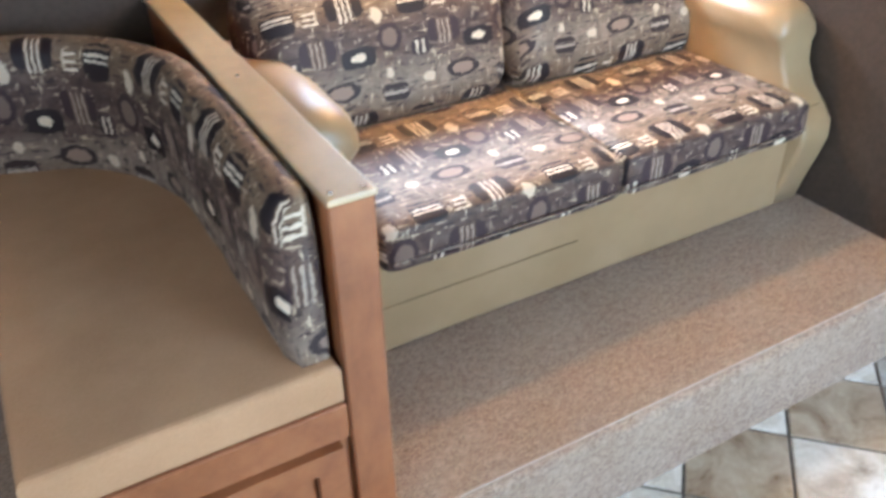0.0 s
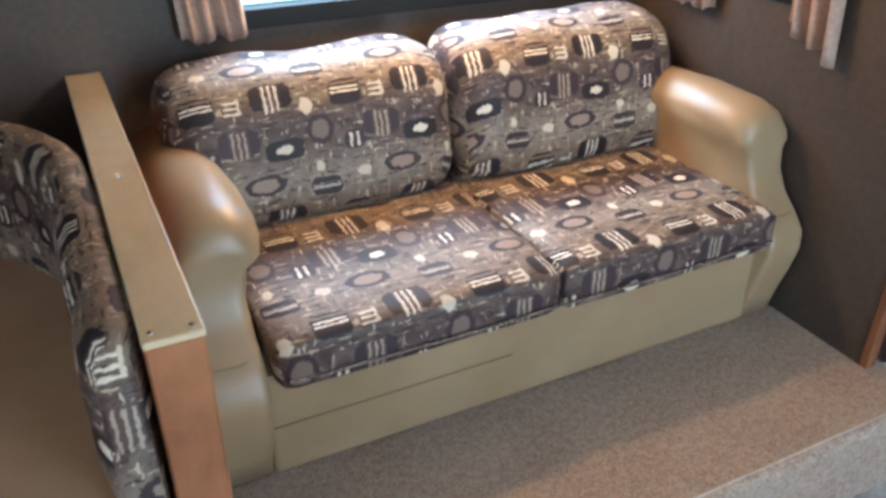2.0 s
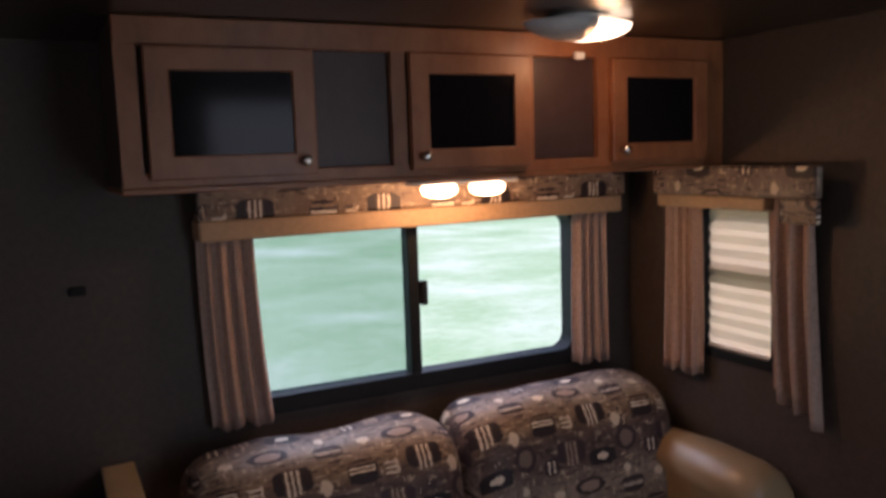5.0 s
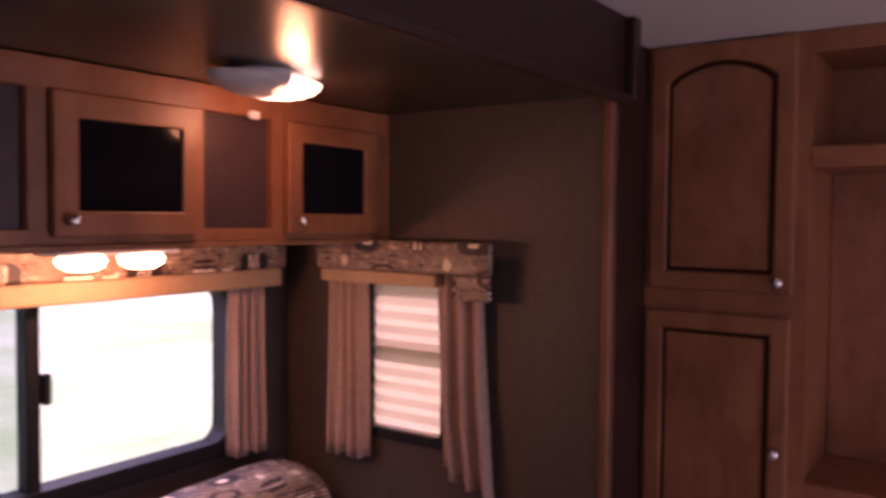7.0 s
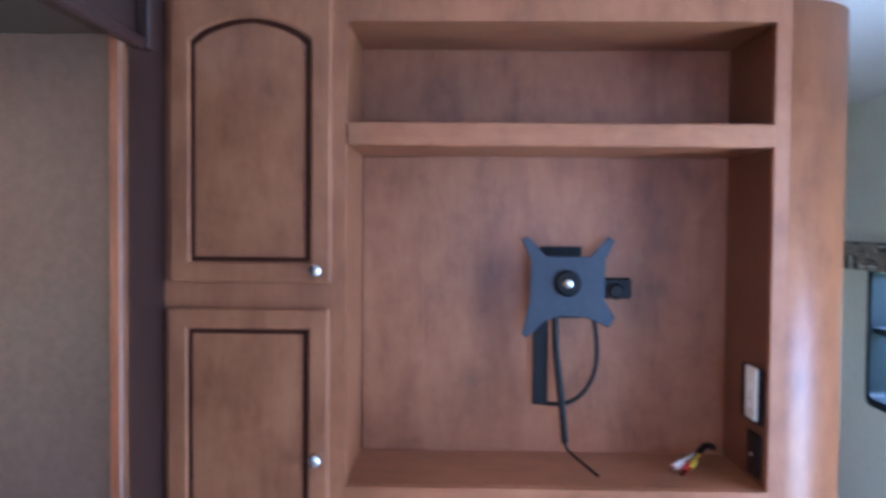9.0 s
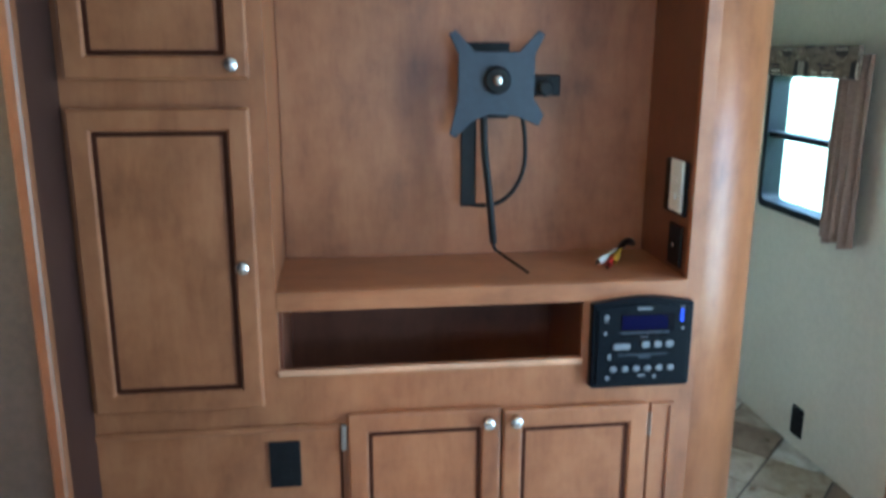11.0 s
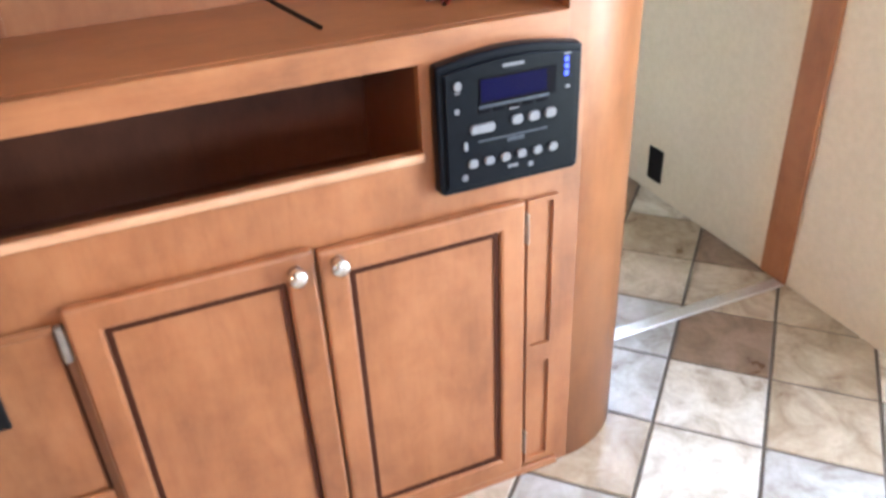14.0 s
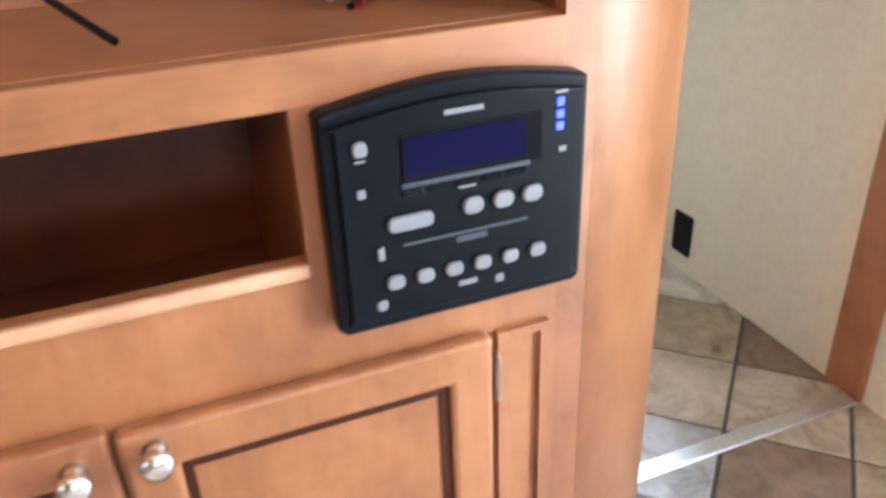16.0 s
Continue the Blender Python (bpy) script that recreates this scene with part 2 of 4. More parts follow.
    col = k.mix((py - 0.004).abs().less(0.0018) * px.abs().less(0.03), col, INK)
    # level and upright ringed ovals
    for du, dv, w_, h_, ink, core in ((-0.042, 0.105, 0.098, 0.054, (0.03, 0.02, 0.023), (0.28, 0.205, 0.16)), (0.1, 0.232, 0.066, 0.084, PLUM, (0.17, 0.125, 0.1))):
        px, py = local(du, dv)
        q = ellipse(px, py, w_, h_) + rag * 0.3
        col = k.mix(q.less(1.0), col, ink)
        col = k.mix(q.less(0.42), col, core)
    # dark block with a ragged cream heart
    px, py = local(0.013, 0.19)
    col = k.mix(block(px, py, 0.088, 0.056), col, INK)
    col = k.mix((ellipse(px, py, 0.036, 0.024) + rag * 1.3).less(1.0), col, CREAM)
    # ragged cream blots
    for du, dv, w_, h_ in ((0.075, -0.042, 0.03, 0.052), (-0.14, 0.1, 0.034, 0.03), (0.09, 0.135, 0.022, 0.03)):
        px, py = local(du, dv)
        col = k.mix((ellipse(px, py, w_, h_) + rag * 1.1).less(1.0), col, (0.6, 0.51, 0.39))
    # combed cream ticks, and a pair of short uprights
    px, py = local(-0.088, -0.02)
    comb = ((py / 0.0165 + 0.5).fract() - 0.5).abs().less(0.2) * py.abs().less(0.024) * px.abs().less(0.017)
    col = k.mix(comb, col, CREAM)
    col = k.mix((px - 0.015).abs().less(0.0035) * (py - 0.004).abs().less(0.024), col, (0.6, 0.5, 0.38))
    px, py = local(-0.155, 0.19)
    col = k.mix(block(px, py, 0.05, 0.05), col, PLUM)
    col = k.mix((px.abs() - 0.009).abs().less(0.0032) * (py + rag * 0.006).abs().less(0.02), col, CREAM)
    fine = k.noise(uvn.outputs["UV"], 900, 2)
    col = k.mix(0.07, col, k.ramp(fine, (0.3, (0.02, 0.015, 0.016)), (0.7, (0.27, 0.22, 0.17))))
    k.colour(col).bump(fine, 0.25, 0.001)
    k.b.inputs["Sheen Weight"].default_value = 0.0
    return k.m


FABRIC = fabric_mat()
CURTAIN = plain("mauve_tan_curtain_cloth", (0.34, 0.235, 0.185), 0.85, var=0.15, scale=90, bump=0.2)
TANBAND = plain("tan_padded_vinyl", (0.36, 0.24, 0.13), 0.6)
BLACKFRAME = plain("black_window_frame", (0.008, 0.01, 0.012), 0.6, var=0.2, spec=0.2)
BLACKPLASTIC = plain("black_plastic", (0.007, 0.007, 0.008), 0.5, var=0.2, spec=0.2)
RADIOBLACK = plain("radio_black_plastic", (0.003, 0.004, 0.0065), 0.36, spec=0.11, var=0.2, bump=0.02)
STEELGREY = plain("slate_painted_steel", (0.022, 0.028, 0.042), 0.5, var=0.15)
CHROME = Mat("brushed_nickel", 0.22, 1.0).colour((0.75, 0.73, 0.7)).m
ALU = plain("aluminium_strip", (0.7, 0.72, 0.74), 0.3, 0.9, scale=120)
BUTTON = plain("pale_grey_rubber", (0.16, 0.16, 0.175), 0.5, var=0.06)
HINGE = plain("dull_nickel", (0.42, 0.4, 0.37), 0.38, 0.9)
WHITE = plain("white_plastic", (0.75, 0.73, 0.68), 0.4, var=0.05)
RED = plain("red_plastic", (0.5, 0.02, 0.02), 0.4)
YELLOW = plain("yellow_plastic", (0.75, 0.5, 0.04), 0.4)
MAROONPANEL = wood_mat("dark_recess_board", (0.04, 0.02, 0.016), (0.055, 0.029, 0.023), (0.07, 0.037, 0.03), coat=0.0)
# darkened maple: the shade inside slot and niche is put into the colour
SLOTWOOD = wood_mat("shaded_inner_board", (0.075, 0.023, 0.01), (0.12, 0.04, 0.018), (0.16, 0.056, 0.026), coat=0.0)
SMOKED = Mat("smoked_black_glass", 0.1, spec=0.15).colour((0.006, 0.006, 0.008)).m
SCREEN = Mat("dark_blue_display", 0.2, spec=0.12).colour((0.003, 0.003, 0.02)).glow((0.05, 0.03, 0.35), 0.003).m
BLUELED = Mat("blue_led", 0.4).colour((0.05, 0.08, 0.6)).glow((0.06, 0.1, 1.0), 0.12).m
LAMPLIT = Mat("lit_lamp_lens", 0.4).colour((0.9, 0.85, 0.75)).glow((1.0, 0.74, 0.45), 3).m
LAMPOFF = plain("frosted_lamp_lens", (0.55, 0.53, 0.5), 0.35, var=0.05)
BULBGLOW = Mat("glowing_bulb_glass", 0.4).colour((0.9, 0.8, 0.6)).glow((1.0, 0.7, 0.36), 10).m


def lawn_mat():
    k = Mat("patchy_glare_lawn", 0.95, spec=0.1)
    v = k.coords()
    n1, n2 = k.noise(v, 0.3, 4, 0.55, 0.4), k.noise(v, 5, 4, 0.7)
    # overbright sun on the grass is put into these pale colours
    c = k.ramp(n1, (0.34, (0.3, 0.45, 0.22)), (0.52, (0.47, 0.58, 0.37)), (0.68, (0.72, 0.74, 0.62)))
    k.colour(k.mix(0.3, c, k.ramp(n2, (0.35, (0.34, 0.44, 0.26)), (0.65, (0.66, 0.69, 0.56)))))
    return k.m


LAWN = lawn_mat()


def shade_mat():
    k = Mat("cream_pleated_shade", 0.85)
    n = k.noise(k.coords("Object", (1, 1, 9)), 5, 3)
    k.colour(k.ramp(n, (0.3, (0.5, 0.42, 0.33)), (0.7, (0.78, 0.7, 0.6))))
    tr = k.node("ShaderNodeBsdfTranslucent", Color=(0.8, 0.72, 0.6, 1))
    mx = k.node("ShaderNodeMixShader", Fac=0.7)
    k.t.links.new(k.b.outputs[0], mx.inputs[1])
    k.t.links.new(tr.outputs[0], mx.inputs[2])
    k.t.links.new(mx.outputs[0], k.t.nodes["Material Output"].inputs["Surface"])
    return k.m


SHADE = shade_mat()


def glass_mat(name, tint):
    k = Mat(name, 0.02)
    tr = k.node("ShaderNodeBsdfTransparent", Color=(*tint, 1))
    gl = k.node("ShaderNodeBsdfGlossy", Roughness=0.02)
    mx = k.node("ShaderNodeMixShader", Fac=0.005)
    k.t.links.new(tr.outputs[0], mx.inputs[1])
    k.t.links.new(gl.outputs[0], mx.inputs[2])
    k.t.links.new(mx.outputs[0], k.t.nodes["Material Output"].inputs["Surface"])
    return k.m


GLASS = glass_mat("window_glass", (0.97, 1.0, 0.98))
SCREENED = glass_mat("screened_window_glass", (0.72, 0.8, 0.78))


def tile_mat(name, a, b):
    k = Mat(name, 0.4)
    info = k.t.nodes.new("ShaderNodeObjectInfo")
    v = k.coords()
    add = k.t.nodes.new("ShaderNodeVectorMath")
    add.operation = "ADD"
    k.t.links.new(v, add.inputs[0])
    k.t.links.new(info.outputs["Location"], add.inputs[1])
    n, f = k.noise(add.outputs[0], 9, 6, 0.62, 0.8), k.noise(add.outputs[0], 70, 4)
    tone = k.ramp(info.outputs["Random"], (0.0, a), (1.0, b))
    veins = k.ramp(n, (0.34, (0.42, 0.34, 0.26)), (0.5, (0.78, 0.74, 0.67)), (0.64, (1.0, 0.99, 0.97)))
    c = k.mix(0.85, tone, veins, "MULTIPLY")
    c = k.mix(0.3, c, k.ramp(f, (0.3, (0.5, 0.46, 0.42)), (0.7, (1.0, 1.0, 1.0))), "MULTIPLY")
    k.colour(c).rough(n, 0.2, 0.42).bump(f, 0.1, 0.001)
    return k.m


TILES = {"pale": tile_mat("pale_stone_look_tile", (0.7, 0.69, 0.65), (0.78, 0.76, 0.71)),
         "grey": tile_mat("grey_stone_look_tile", (0.46, 0.47, 0.48), (0.56, 0.57, 0.57)),
         "tan": tile_mat("tan_stone_look_tile", (0.44, 0.37, 0.28), (0.56, 0.49, 0.4)),
         "brown": tile_mat("brown_stone_look_tile", (0.2, 0.14, 0.1), (0.28, 0.205, 0.15))}
GROUT = plain("dark_grout", (0.1, 0.085, 0.072), 0.85, var=0.2)


# ---------- building helpers ----------
ORIGIN = {}


def thing(name, at, label, category, group="", kind=""):
    ob = new(name)
    ob.location = at
    ob.empty_display_size = 0.05
    ORIGIN[ob.name] = Vector(at)
    return tagged(ob, label, category, group, kind)


def uv_metres(bm, du=0.0, dv=0.0):
    lay = bm.loops.layers.uv.new("UVMap")
    for f in bm.faces:
        n = f.normal
        for lp in f.loops:
            c = lp.vert.co
            if abs(n.x) > 0.72:
                lp[lay].uv = (c.y + 0.4 - du, c.z - dv)
            else:
                lp[lay].uv = (c.x - du, c.z + c.y - dv)


def finish(name, bm, material, smooth=False, uv=False):
    bm.normal_update()
    if uv:
        uv_metres(bm)
    me = bpy.data.meshes.new(name)
    if smooth:
        for f in bm.faces:
            f.smooth = True
    bm.to_mesh(me)
    bm.free()
    me.materials.append(material)
    return me


def part(name, bm, material, parent, label="", smooth=False, uv=False, shift=(0.0, 0.0)):
    o = ORIGIN[parent.name]
    if uv:
        bm.normal_update()
        uv_metres(bm, *shift)
    for v in bm.verts:
        v.co -= o
    ob = new(name, finish(name, bm, material, smooth))
    ob.parent = parent
    ORIGIN[ob.name] = o
    return tagged(ob, label) if label else ob


def solid(name, bm, material, label, category, kind="", smooth=False, group=""):
    ob = new(name, finish(name, bm, material, smooth))
    ORIGIN[ob.name] = Vector((0, 0, 0))
    return tagged(ob, label, category, group, kind)


def box(x0, x1, y0, y1, z0, z1, bevel=0.0, bm=None, seg=1):
    b2 = bmesh.new()
    bmesh.ops.create_cube(b2, size=1)
    for v in b2.verts:
        v.co = Vector(((x0 + x1) / 2 + v.co.x * (x1 - x0), (y0 + y1) / 2 + v.co.y * (y1 - y0), (z0 + z1) / 2 + v.co.z * (z1 - z0)))
    if bevel:
        bmesh.ops.bevel(b2, geom=b2.edges[:], offset=bevel, segments=seg, affect="EDGES", profile=0.5)
    if bm is None:
        return b2
    me = bpy.data.meshes.new("tmp")
    b2.to_mesh(me)
    b2.free()
    bm.from_mesh(me)
    bpy.data.meshes.remove(me)
    return bm


def prism(pts, axis, a, b, bevel=0.0, seg=2):
    """A flat outline, pushed along an axis from a to b. axis x: pts are (y, z); y: (x, z); z: (x, y)."""
    bm = bmesh.new()
    put = {"x": lambda p, d: (d, p[0], p[1]), "y": lambda p, d: (p[0], d, p[1]), "z": lambda p, d: (p[0], p[1], d)}[axis]
    lo = [bm.verts.new(put(p, a)) for p in pts]
    hi = [bm.verts.new(put(p, b)) for p in pts]
    bm.faces.new(lo)
    bm.faces.new(hi[::-1])
    for i in range(len(pts)):
        j = (i + 1) % len(pts)
        bm.faces.new((lo[j], lo[i], hi[i], hi[j]))
    bmesh.ops.recalc_face_normals(bm, faces=bm.faces[:])
    if bevel:
        caps = [e for e in bm.edges if len(e.link_faces) == 2 and any(len(f.verts) == len(pts) for f in e.link_faces)]
        bmesh.ops.bevel(bm, geom=caps, offset=bevel, segments=seg, affect="EDGES", profile=0.5)
    return bm


def lathe(profile, at, axis="x", n=16):
    """Turned shape: profile of (radius, along)."""
    bm = bmesh.new()
    rings = []
    for r, d in profile:
        ring = []
        for i in range(n):
            a = 2 * math.pi * i / n
            c, s = r * math.cos(a), r * math.sin(a)
            ring.append(bm.verts.new({"x": (at[0] + d, at[1] + c, at[2] + s), "y": (at[0] + c, at[1] + d, at[2] + s), "z": (at[0] + c, at[1] + s, at[2] + d)}[axis]))
        rings.append(ring)
    for a, b in zip(rings, rings[1:]):
        for i in range(n):
            bm.faces.new((a[i], a[(i + 1) % n], b[(i + 1) % n], b[i]))
    bm.faces.new(rings[0])
    bm.faces.new(rings[-1])
    bmesh.ops.recalc_face_normals(bm, faces=bm.faces[:])
    return bm


def puffy(x0, x1, y0, y1, z0, z1, power=5.0, cuts=14, lump=0.006, lean=0.0, seed=0.0, soft=0.95):
    """A stuffed cushion: a rounded block with soft lumps; lean moves its top back."""
    bm = bmesh.new()
    bmesh.ops.create_cube(bm, size=2)
    bmesh.ops.subdivide_edges(bm, edges=bm.edges[:], cuts=cuts, use_grid_fill=True)
    h = Vector(((x1 - x0) / 2, (y1 - y0) / 2, (z1 - z0) / 2))
    mid = Vector(((x0 + x1) / 2, (y0 + y1) / 2, (z0 + z1) / 2))
    r = min(h) * soft
    for v in bm.verts:
        p = Vector((v.co.x * h.x, v.co.y * h.y, v.co.z * h.z))
        core = Vector([max(-a + r, min(a - r, c)) for c, a in zip(p, h)])
        d = p - core
        if d.length > 1e-6:
            q = sum(abs(c / r) ** power for c in d) ** (1 / power)
            m = max(abs(c) for c in d) / r
            e = (sum(abs(c) ** 2.4 for c in d) ** (1 / 2.4))
            d = d * (m * r / e)
        p = core + d
        bulge = (1 - (p.x / h.x) ** 6) * 0.007
        n = noise.noise(p * 7 + Vector((seed, seed, 0)))
        p += p.normalized() * (n * lump) + Vector((0, 0, bulge if p.z > 0 else 0))
        p.y += lean * (p.z / h.z + 1) / 2
        v.co = p + mid
    return bm


def wire(name, points, radius, material, parent=None):
    cu = bpy.data.curves.new(name, "CURVE")
    cu.dimensions, cu.bevel_depth, cu.bevel_resolution = "3D", radius, 2
    sp = cu.splines.new("NURBS")
    sp.points.add(len(points) - 1)
    o = ORIGIN[parent.name] if parent else Vector((0, 0, 0))
    for p, c in zip(sp.points, points):
        p.co = (*(Vector(c) - o), 1)
    sp.use_endpoint_u, sp.order_u = True, 3
    cu.materials.append(material)
    ob = new(name, cu)
    if parent:
        ob.parent = parent
    return ob


def knob(parent, at, axis="x", r=0.016):
    prof = [(r * 0.75, 0.0), (r * 0.5, -0.006), (r * 0.42, -0.012), (r * 0.85, -0.016), (r, -0.021), (r * 0.85, -0.027), (r * 0.4, -0.03)]
    return part("knob", lathe(prof, at, axis), CHROME, parent, "brushed nickel round knob", smooth=True)


# ---------- setting ----------
XW, XE = -4.0, 2.2
YS = -3.26
SF, SC, MC = 0.235, 1.91, 2.1
EDGE = -1.19

ground = bmesh.new()
bmesh.ops.create_grid(ground, x_segments=40, y_segments=40, size=600)
for v in ground.verts:
    v.co.z = -0.75
solid("ground", ground, LAWN, "sunlit green lawn around the trailer", "lawn", "structure")

# window wall of the slide-out
bm = bmesh.new()
WX0, WX1, WZ0, WZ1 = -1.73, -0.645, 0.968, 1.47
for a in ((XW, WX0, 0, SC + 0.2), (WX1, -0.38, 0, SC + 0.2), (WX0, WX1, 0, WZ0), (WX0, WX1, WZ1, SC + 0.2)):
    box(a[0], a[1], 0, 0.05, a[2], a[3], bm=bm)
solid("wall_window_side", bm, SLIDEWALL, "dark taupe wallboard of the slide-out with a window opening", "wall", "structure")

# end wall of the slide-out
bm = bmesh.new()
SX = -0.44
SY0, SY1, SZ0, SZ1 = -0.60, -0.31, 1.03, 1.475
for a in ((-1.02, SY0, SF, SC), (SY1, 0, SF, SC), (SY0, SY1, SF, SZ0), (SY0, SY1, SZ1, SC)):
    box(SX, SX + 0.06, a[0], a[1], a[2], a[3], bm=bm)
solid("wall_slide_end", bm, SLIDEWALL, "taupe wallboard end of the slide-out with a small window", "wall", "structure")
solid("trim_slide_end", box(SX - 0.006, SX + 0.026, -1.04, -1.018, SF + 0.002, SC + 0.01, 0.004), TRIMWOOD, "narrow maple edge trim of the slide-out end", "trim", "structure")
solid("wall_jamb", box(-0.388, 0.66, -0.862, -0.8, -0.03, MC + 0.02, 0), DARKWOOD, "wood jamb between slide-out and cabinet, painted dark for shade", "wall", "structure")

# slide-out floor with a rounded carpeted edge
pts = [(0.0, SF), (EDGE + 0.02, SF)]
for i in range(1, 7):
    a = math.pi / 2 * i / 6
    pts.append((EDGE + 0.02 - 0.022 * math.sin(a), SF - 0.022 + 0.022 * math.cos(a)))
pts += [(EDGE + 0.002, SF - 0.03), (EDGE + 0.004, -0.03), (0.0, -0.03)]
solid("floor_slide", prism(pts, "x", XW, -0.38), CARPET, "brown speckled carpet over the raised slide-out floor", "carpet", "structure")
solid("carpet_seam", box(XW, -0.38, EDGE + 0.016, EDGE + 0.022, SF, SF + 0.0035, 0.0015), plain("pale_carpet_line", (0.42, 0.35, 0.29), 0.9), "pale line along the carpet edge", "trim", "structure")
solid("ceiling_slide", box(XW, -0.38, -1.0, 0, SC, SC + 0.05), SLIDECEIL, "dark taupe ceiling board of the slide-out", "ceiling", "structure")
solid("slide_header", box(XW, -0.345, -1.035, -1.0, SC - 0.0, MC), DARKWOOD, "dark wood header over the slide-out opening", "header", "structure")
solid("wall_jamb_upper", box(-0.386, -0.002, -0.952, -0.8625, 0.325, MC - 0.001), DARKWOOD, "jamb board beside the tall cabinet, painted dark for shade", "wall", "structure")
solid("trim_header", box(XW, -0.372, -1.055, -1.0355, SC - 0.014, SC + 0.01, 0.004), DARKWOOD, "dark trim along the slide-out ceiling edge", "trim", "structure")
solid("jamb_post", box(-0.371, -0.335, -1.06, -1.0365, 1.9, MC - 0.002, 0.003), DARKWOOD, "short dark block over the jamb", "trim", "structure")
solid("ceiling_main", box(XW, XE, YS, -0.8, MC, MC + 0.06), CEIL, "off-white vinyl ceiling of the main room", "ceiling", "structure")

# kerb-side wall with the open entry door and the hall window
bm = bmesh.new()
DX0, DX1, DZ = -1.3, -0.55, 1.95
HX0, HX1, HZ0, HZ1 = 0.83, 1.36, 0.89, 1.44
for a in ((XW, DX0, -0.05, MC), (DX0, DX1, DZ, MC), (DX1, HX0, -0.05, MC), (HX0, HX1, -0.05, HZ0), (HX0, HX1, HZ1, MC), (HX1, XE, -0.05, MC)):
    box(a[0], a[1], YS - 0.06, YS, a[2], a[3], bm=bm)
solid("wall_door_side", bm, BEIGEWALL, "beige wallboard with door opening and hall window", "wall", "structure")
solid("wall_hall", box(0.64, XE, -2.46, -2.4, -0.05, MC), BEIGEWALL, "beige wallboard hall wall", "wall", "structure")
# unseen board, added to keep outside light out of the cabinet
solid("wall_behind_cabinet", box(0.622, 0.66, -2.4, -0.945, -0.03, MC + 0.02), BEIGEWALL, "unseen wallboard added behind the cabinet to stop light leaks", "wall", "structure")
solid("wall_far", box(XE, XE + 0.06, YS, -2.4, -0.05, MC), BEIGEWALL, "beige wallboard at the hall end", "wall", "structure")
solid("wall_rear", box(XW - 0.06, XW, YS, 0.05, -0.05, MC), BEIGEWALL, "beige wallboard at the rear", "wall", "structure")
solid("trim_hall", box(0.292, 0.388, YS, YS + 0.014, 0.002, MC, 0.004), WOOD, "tall maple trim board on the beige wall", "trim", "structure")
solid("metal_strip", box(0.288, 0.328, YS + 0.016, -2.58, 0.002, 0.009, 0.003), ALU, "bright aluminium threshold strip across the hall floor", "strip", "structure")

bm = bmesh.new()
box(XW, XE, YS - 0.05, EDGE + 0.004, -0.03, -0.0045, bm=bm)
box(-0.38, 0.03, EDGE + 0.004, -0.862, -0.03, -0.0045, bm=bm)
floor = solid("floor", bm, GROUT, "stone-look tiles laid diagonally with dark joints", "floor", "structure")


# ---------- windows ----------
def round_rect(x0, x1, z0, z1, r, n=5):
    out = []
    for cx, cz, a0 in ((x1 - r, z1 - r, 0), (x0 + r, z1 - r, 90), (x0 + r, z0 + r, 180), (x1 - r, z0 + r, 270)):
        for i in range(n + 1):
            a = radians(a0 + 90 * i / n)
            out.append((cx + r * math.cos(a), cz + r * math.sin(a)))
    return out


def ring_frame(outer, inner, axis, a, b, bevel=0.0):
    bm = bmesh.new()
    put = {"x": lambda p, d: (d, p[0], p[1]), "y": lambda p, d: (p[0], d, p[1])}[axis]
    loops = [[bm.verts.new(put(p, d)) for p in ps] for ps, d in ((outer, a), (outer, b), (inner, b), (inner, a))]
    n = len(outer)
    for k in range(4):
        p, q = loops[k], loops[(k + 1) % 4]
        for i in range(n):
            bm.faces.new((p[i], p[(i + 1) % n], q[(i + 1) % n], q[i]))
    bmesh.ops.recalc_face_normals(bm, faces=bm.faces[:])
    if bevel:
        bmesh.ops.bevel(bm, geom=[e for e in bm.edges if e.calc_face_angle(0.0) > 1.0], offset=bevel, segments=2, affect="EDGES", profile=0.5)
    return bm


def pane(parent, axis, a0, a1, z0, z1, d, mat=None):
    bm = box(a0, a1, d, d + 0.004, z0, z1) if axis == "y" else box(d, d + 0.004, a0, a1, z0, z1)
    ob = part("pane", bm, mat or GLASS, parent)
    ob.visible_shadow = False
    return ob


win = thing("window_1", (-1.19, 0, WZ0), "wide black-framed sliding window, bright lawn outside", "window", kind="structure")
part("window_frame", ring_frame(round_rect(WX0 - 0.004, WX1 + 0.004, WZ0 - 0.004, WZ1 + 0.004, 0.06), round_rect(WX0 + 0.036, WX1 - 0.036, WZ0 + 0.042, WZ1 - 0.036, 0.045), "y", -0.018, 0.045), BLACKFRAME, win)
part("mullion", box(-1.232, -1.2, -0.012, 0.035, WZ0 + 0.03, WZ1 - 0.03, 0.003), BLACKFRAME, win)
part("latch", box(-1.2, -1.18, -0.026, -0.004, 1.205, 1.275, 0.004), BLACKPLASTIC, win, "small black latch")
pane(win, "y", WX0 + 0.03, -1.215, WZ0 + 0.03, WZ1 - 0.03, 0.012, SCREENED)
pane(win, "y", -1.215, WX1 - 0.03, WZ0 + 0.03, WZ1 - 0.03, 0.022)

w2 = thing("window_2", (SX, -0.455, SZ0), "small window with a cream pleated shade", "window", kind="structure")
part("window_frame", ring_frame(round_rect(SY0 - 0.004, SY1 + 0.004, SZ0 - 0.004, SZ1 + 0.004, 0.03), round_rect(SY0 + 0.022, SY1 - 0.022, SZ0 + 0.022, SZ1 - 0.022, 0.02), "x", SX - 0.012, SX + 0.055), BLACKFRAME, w2)
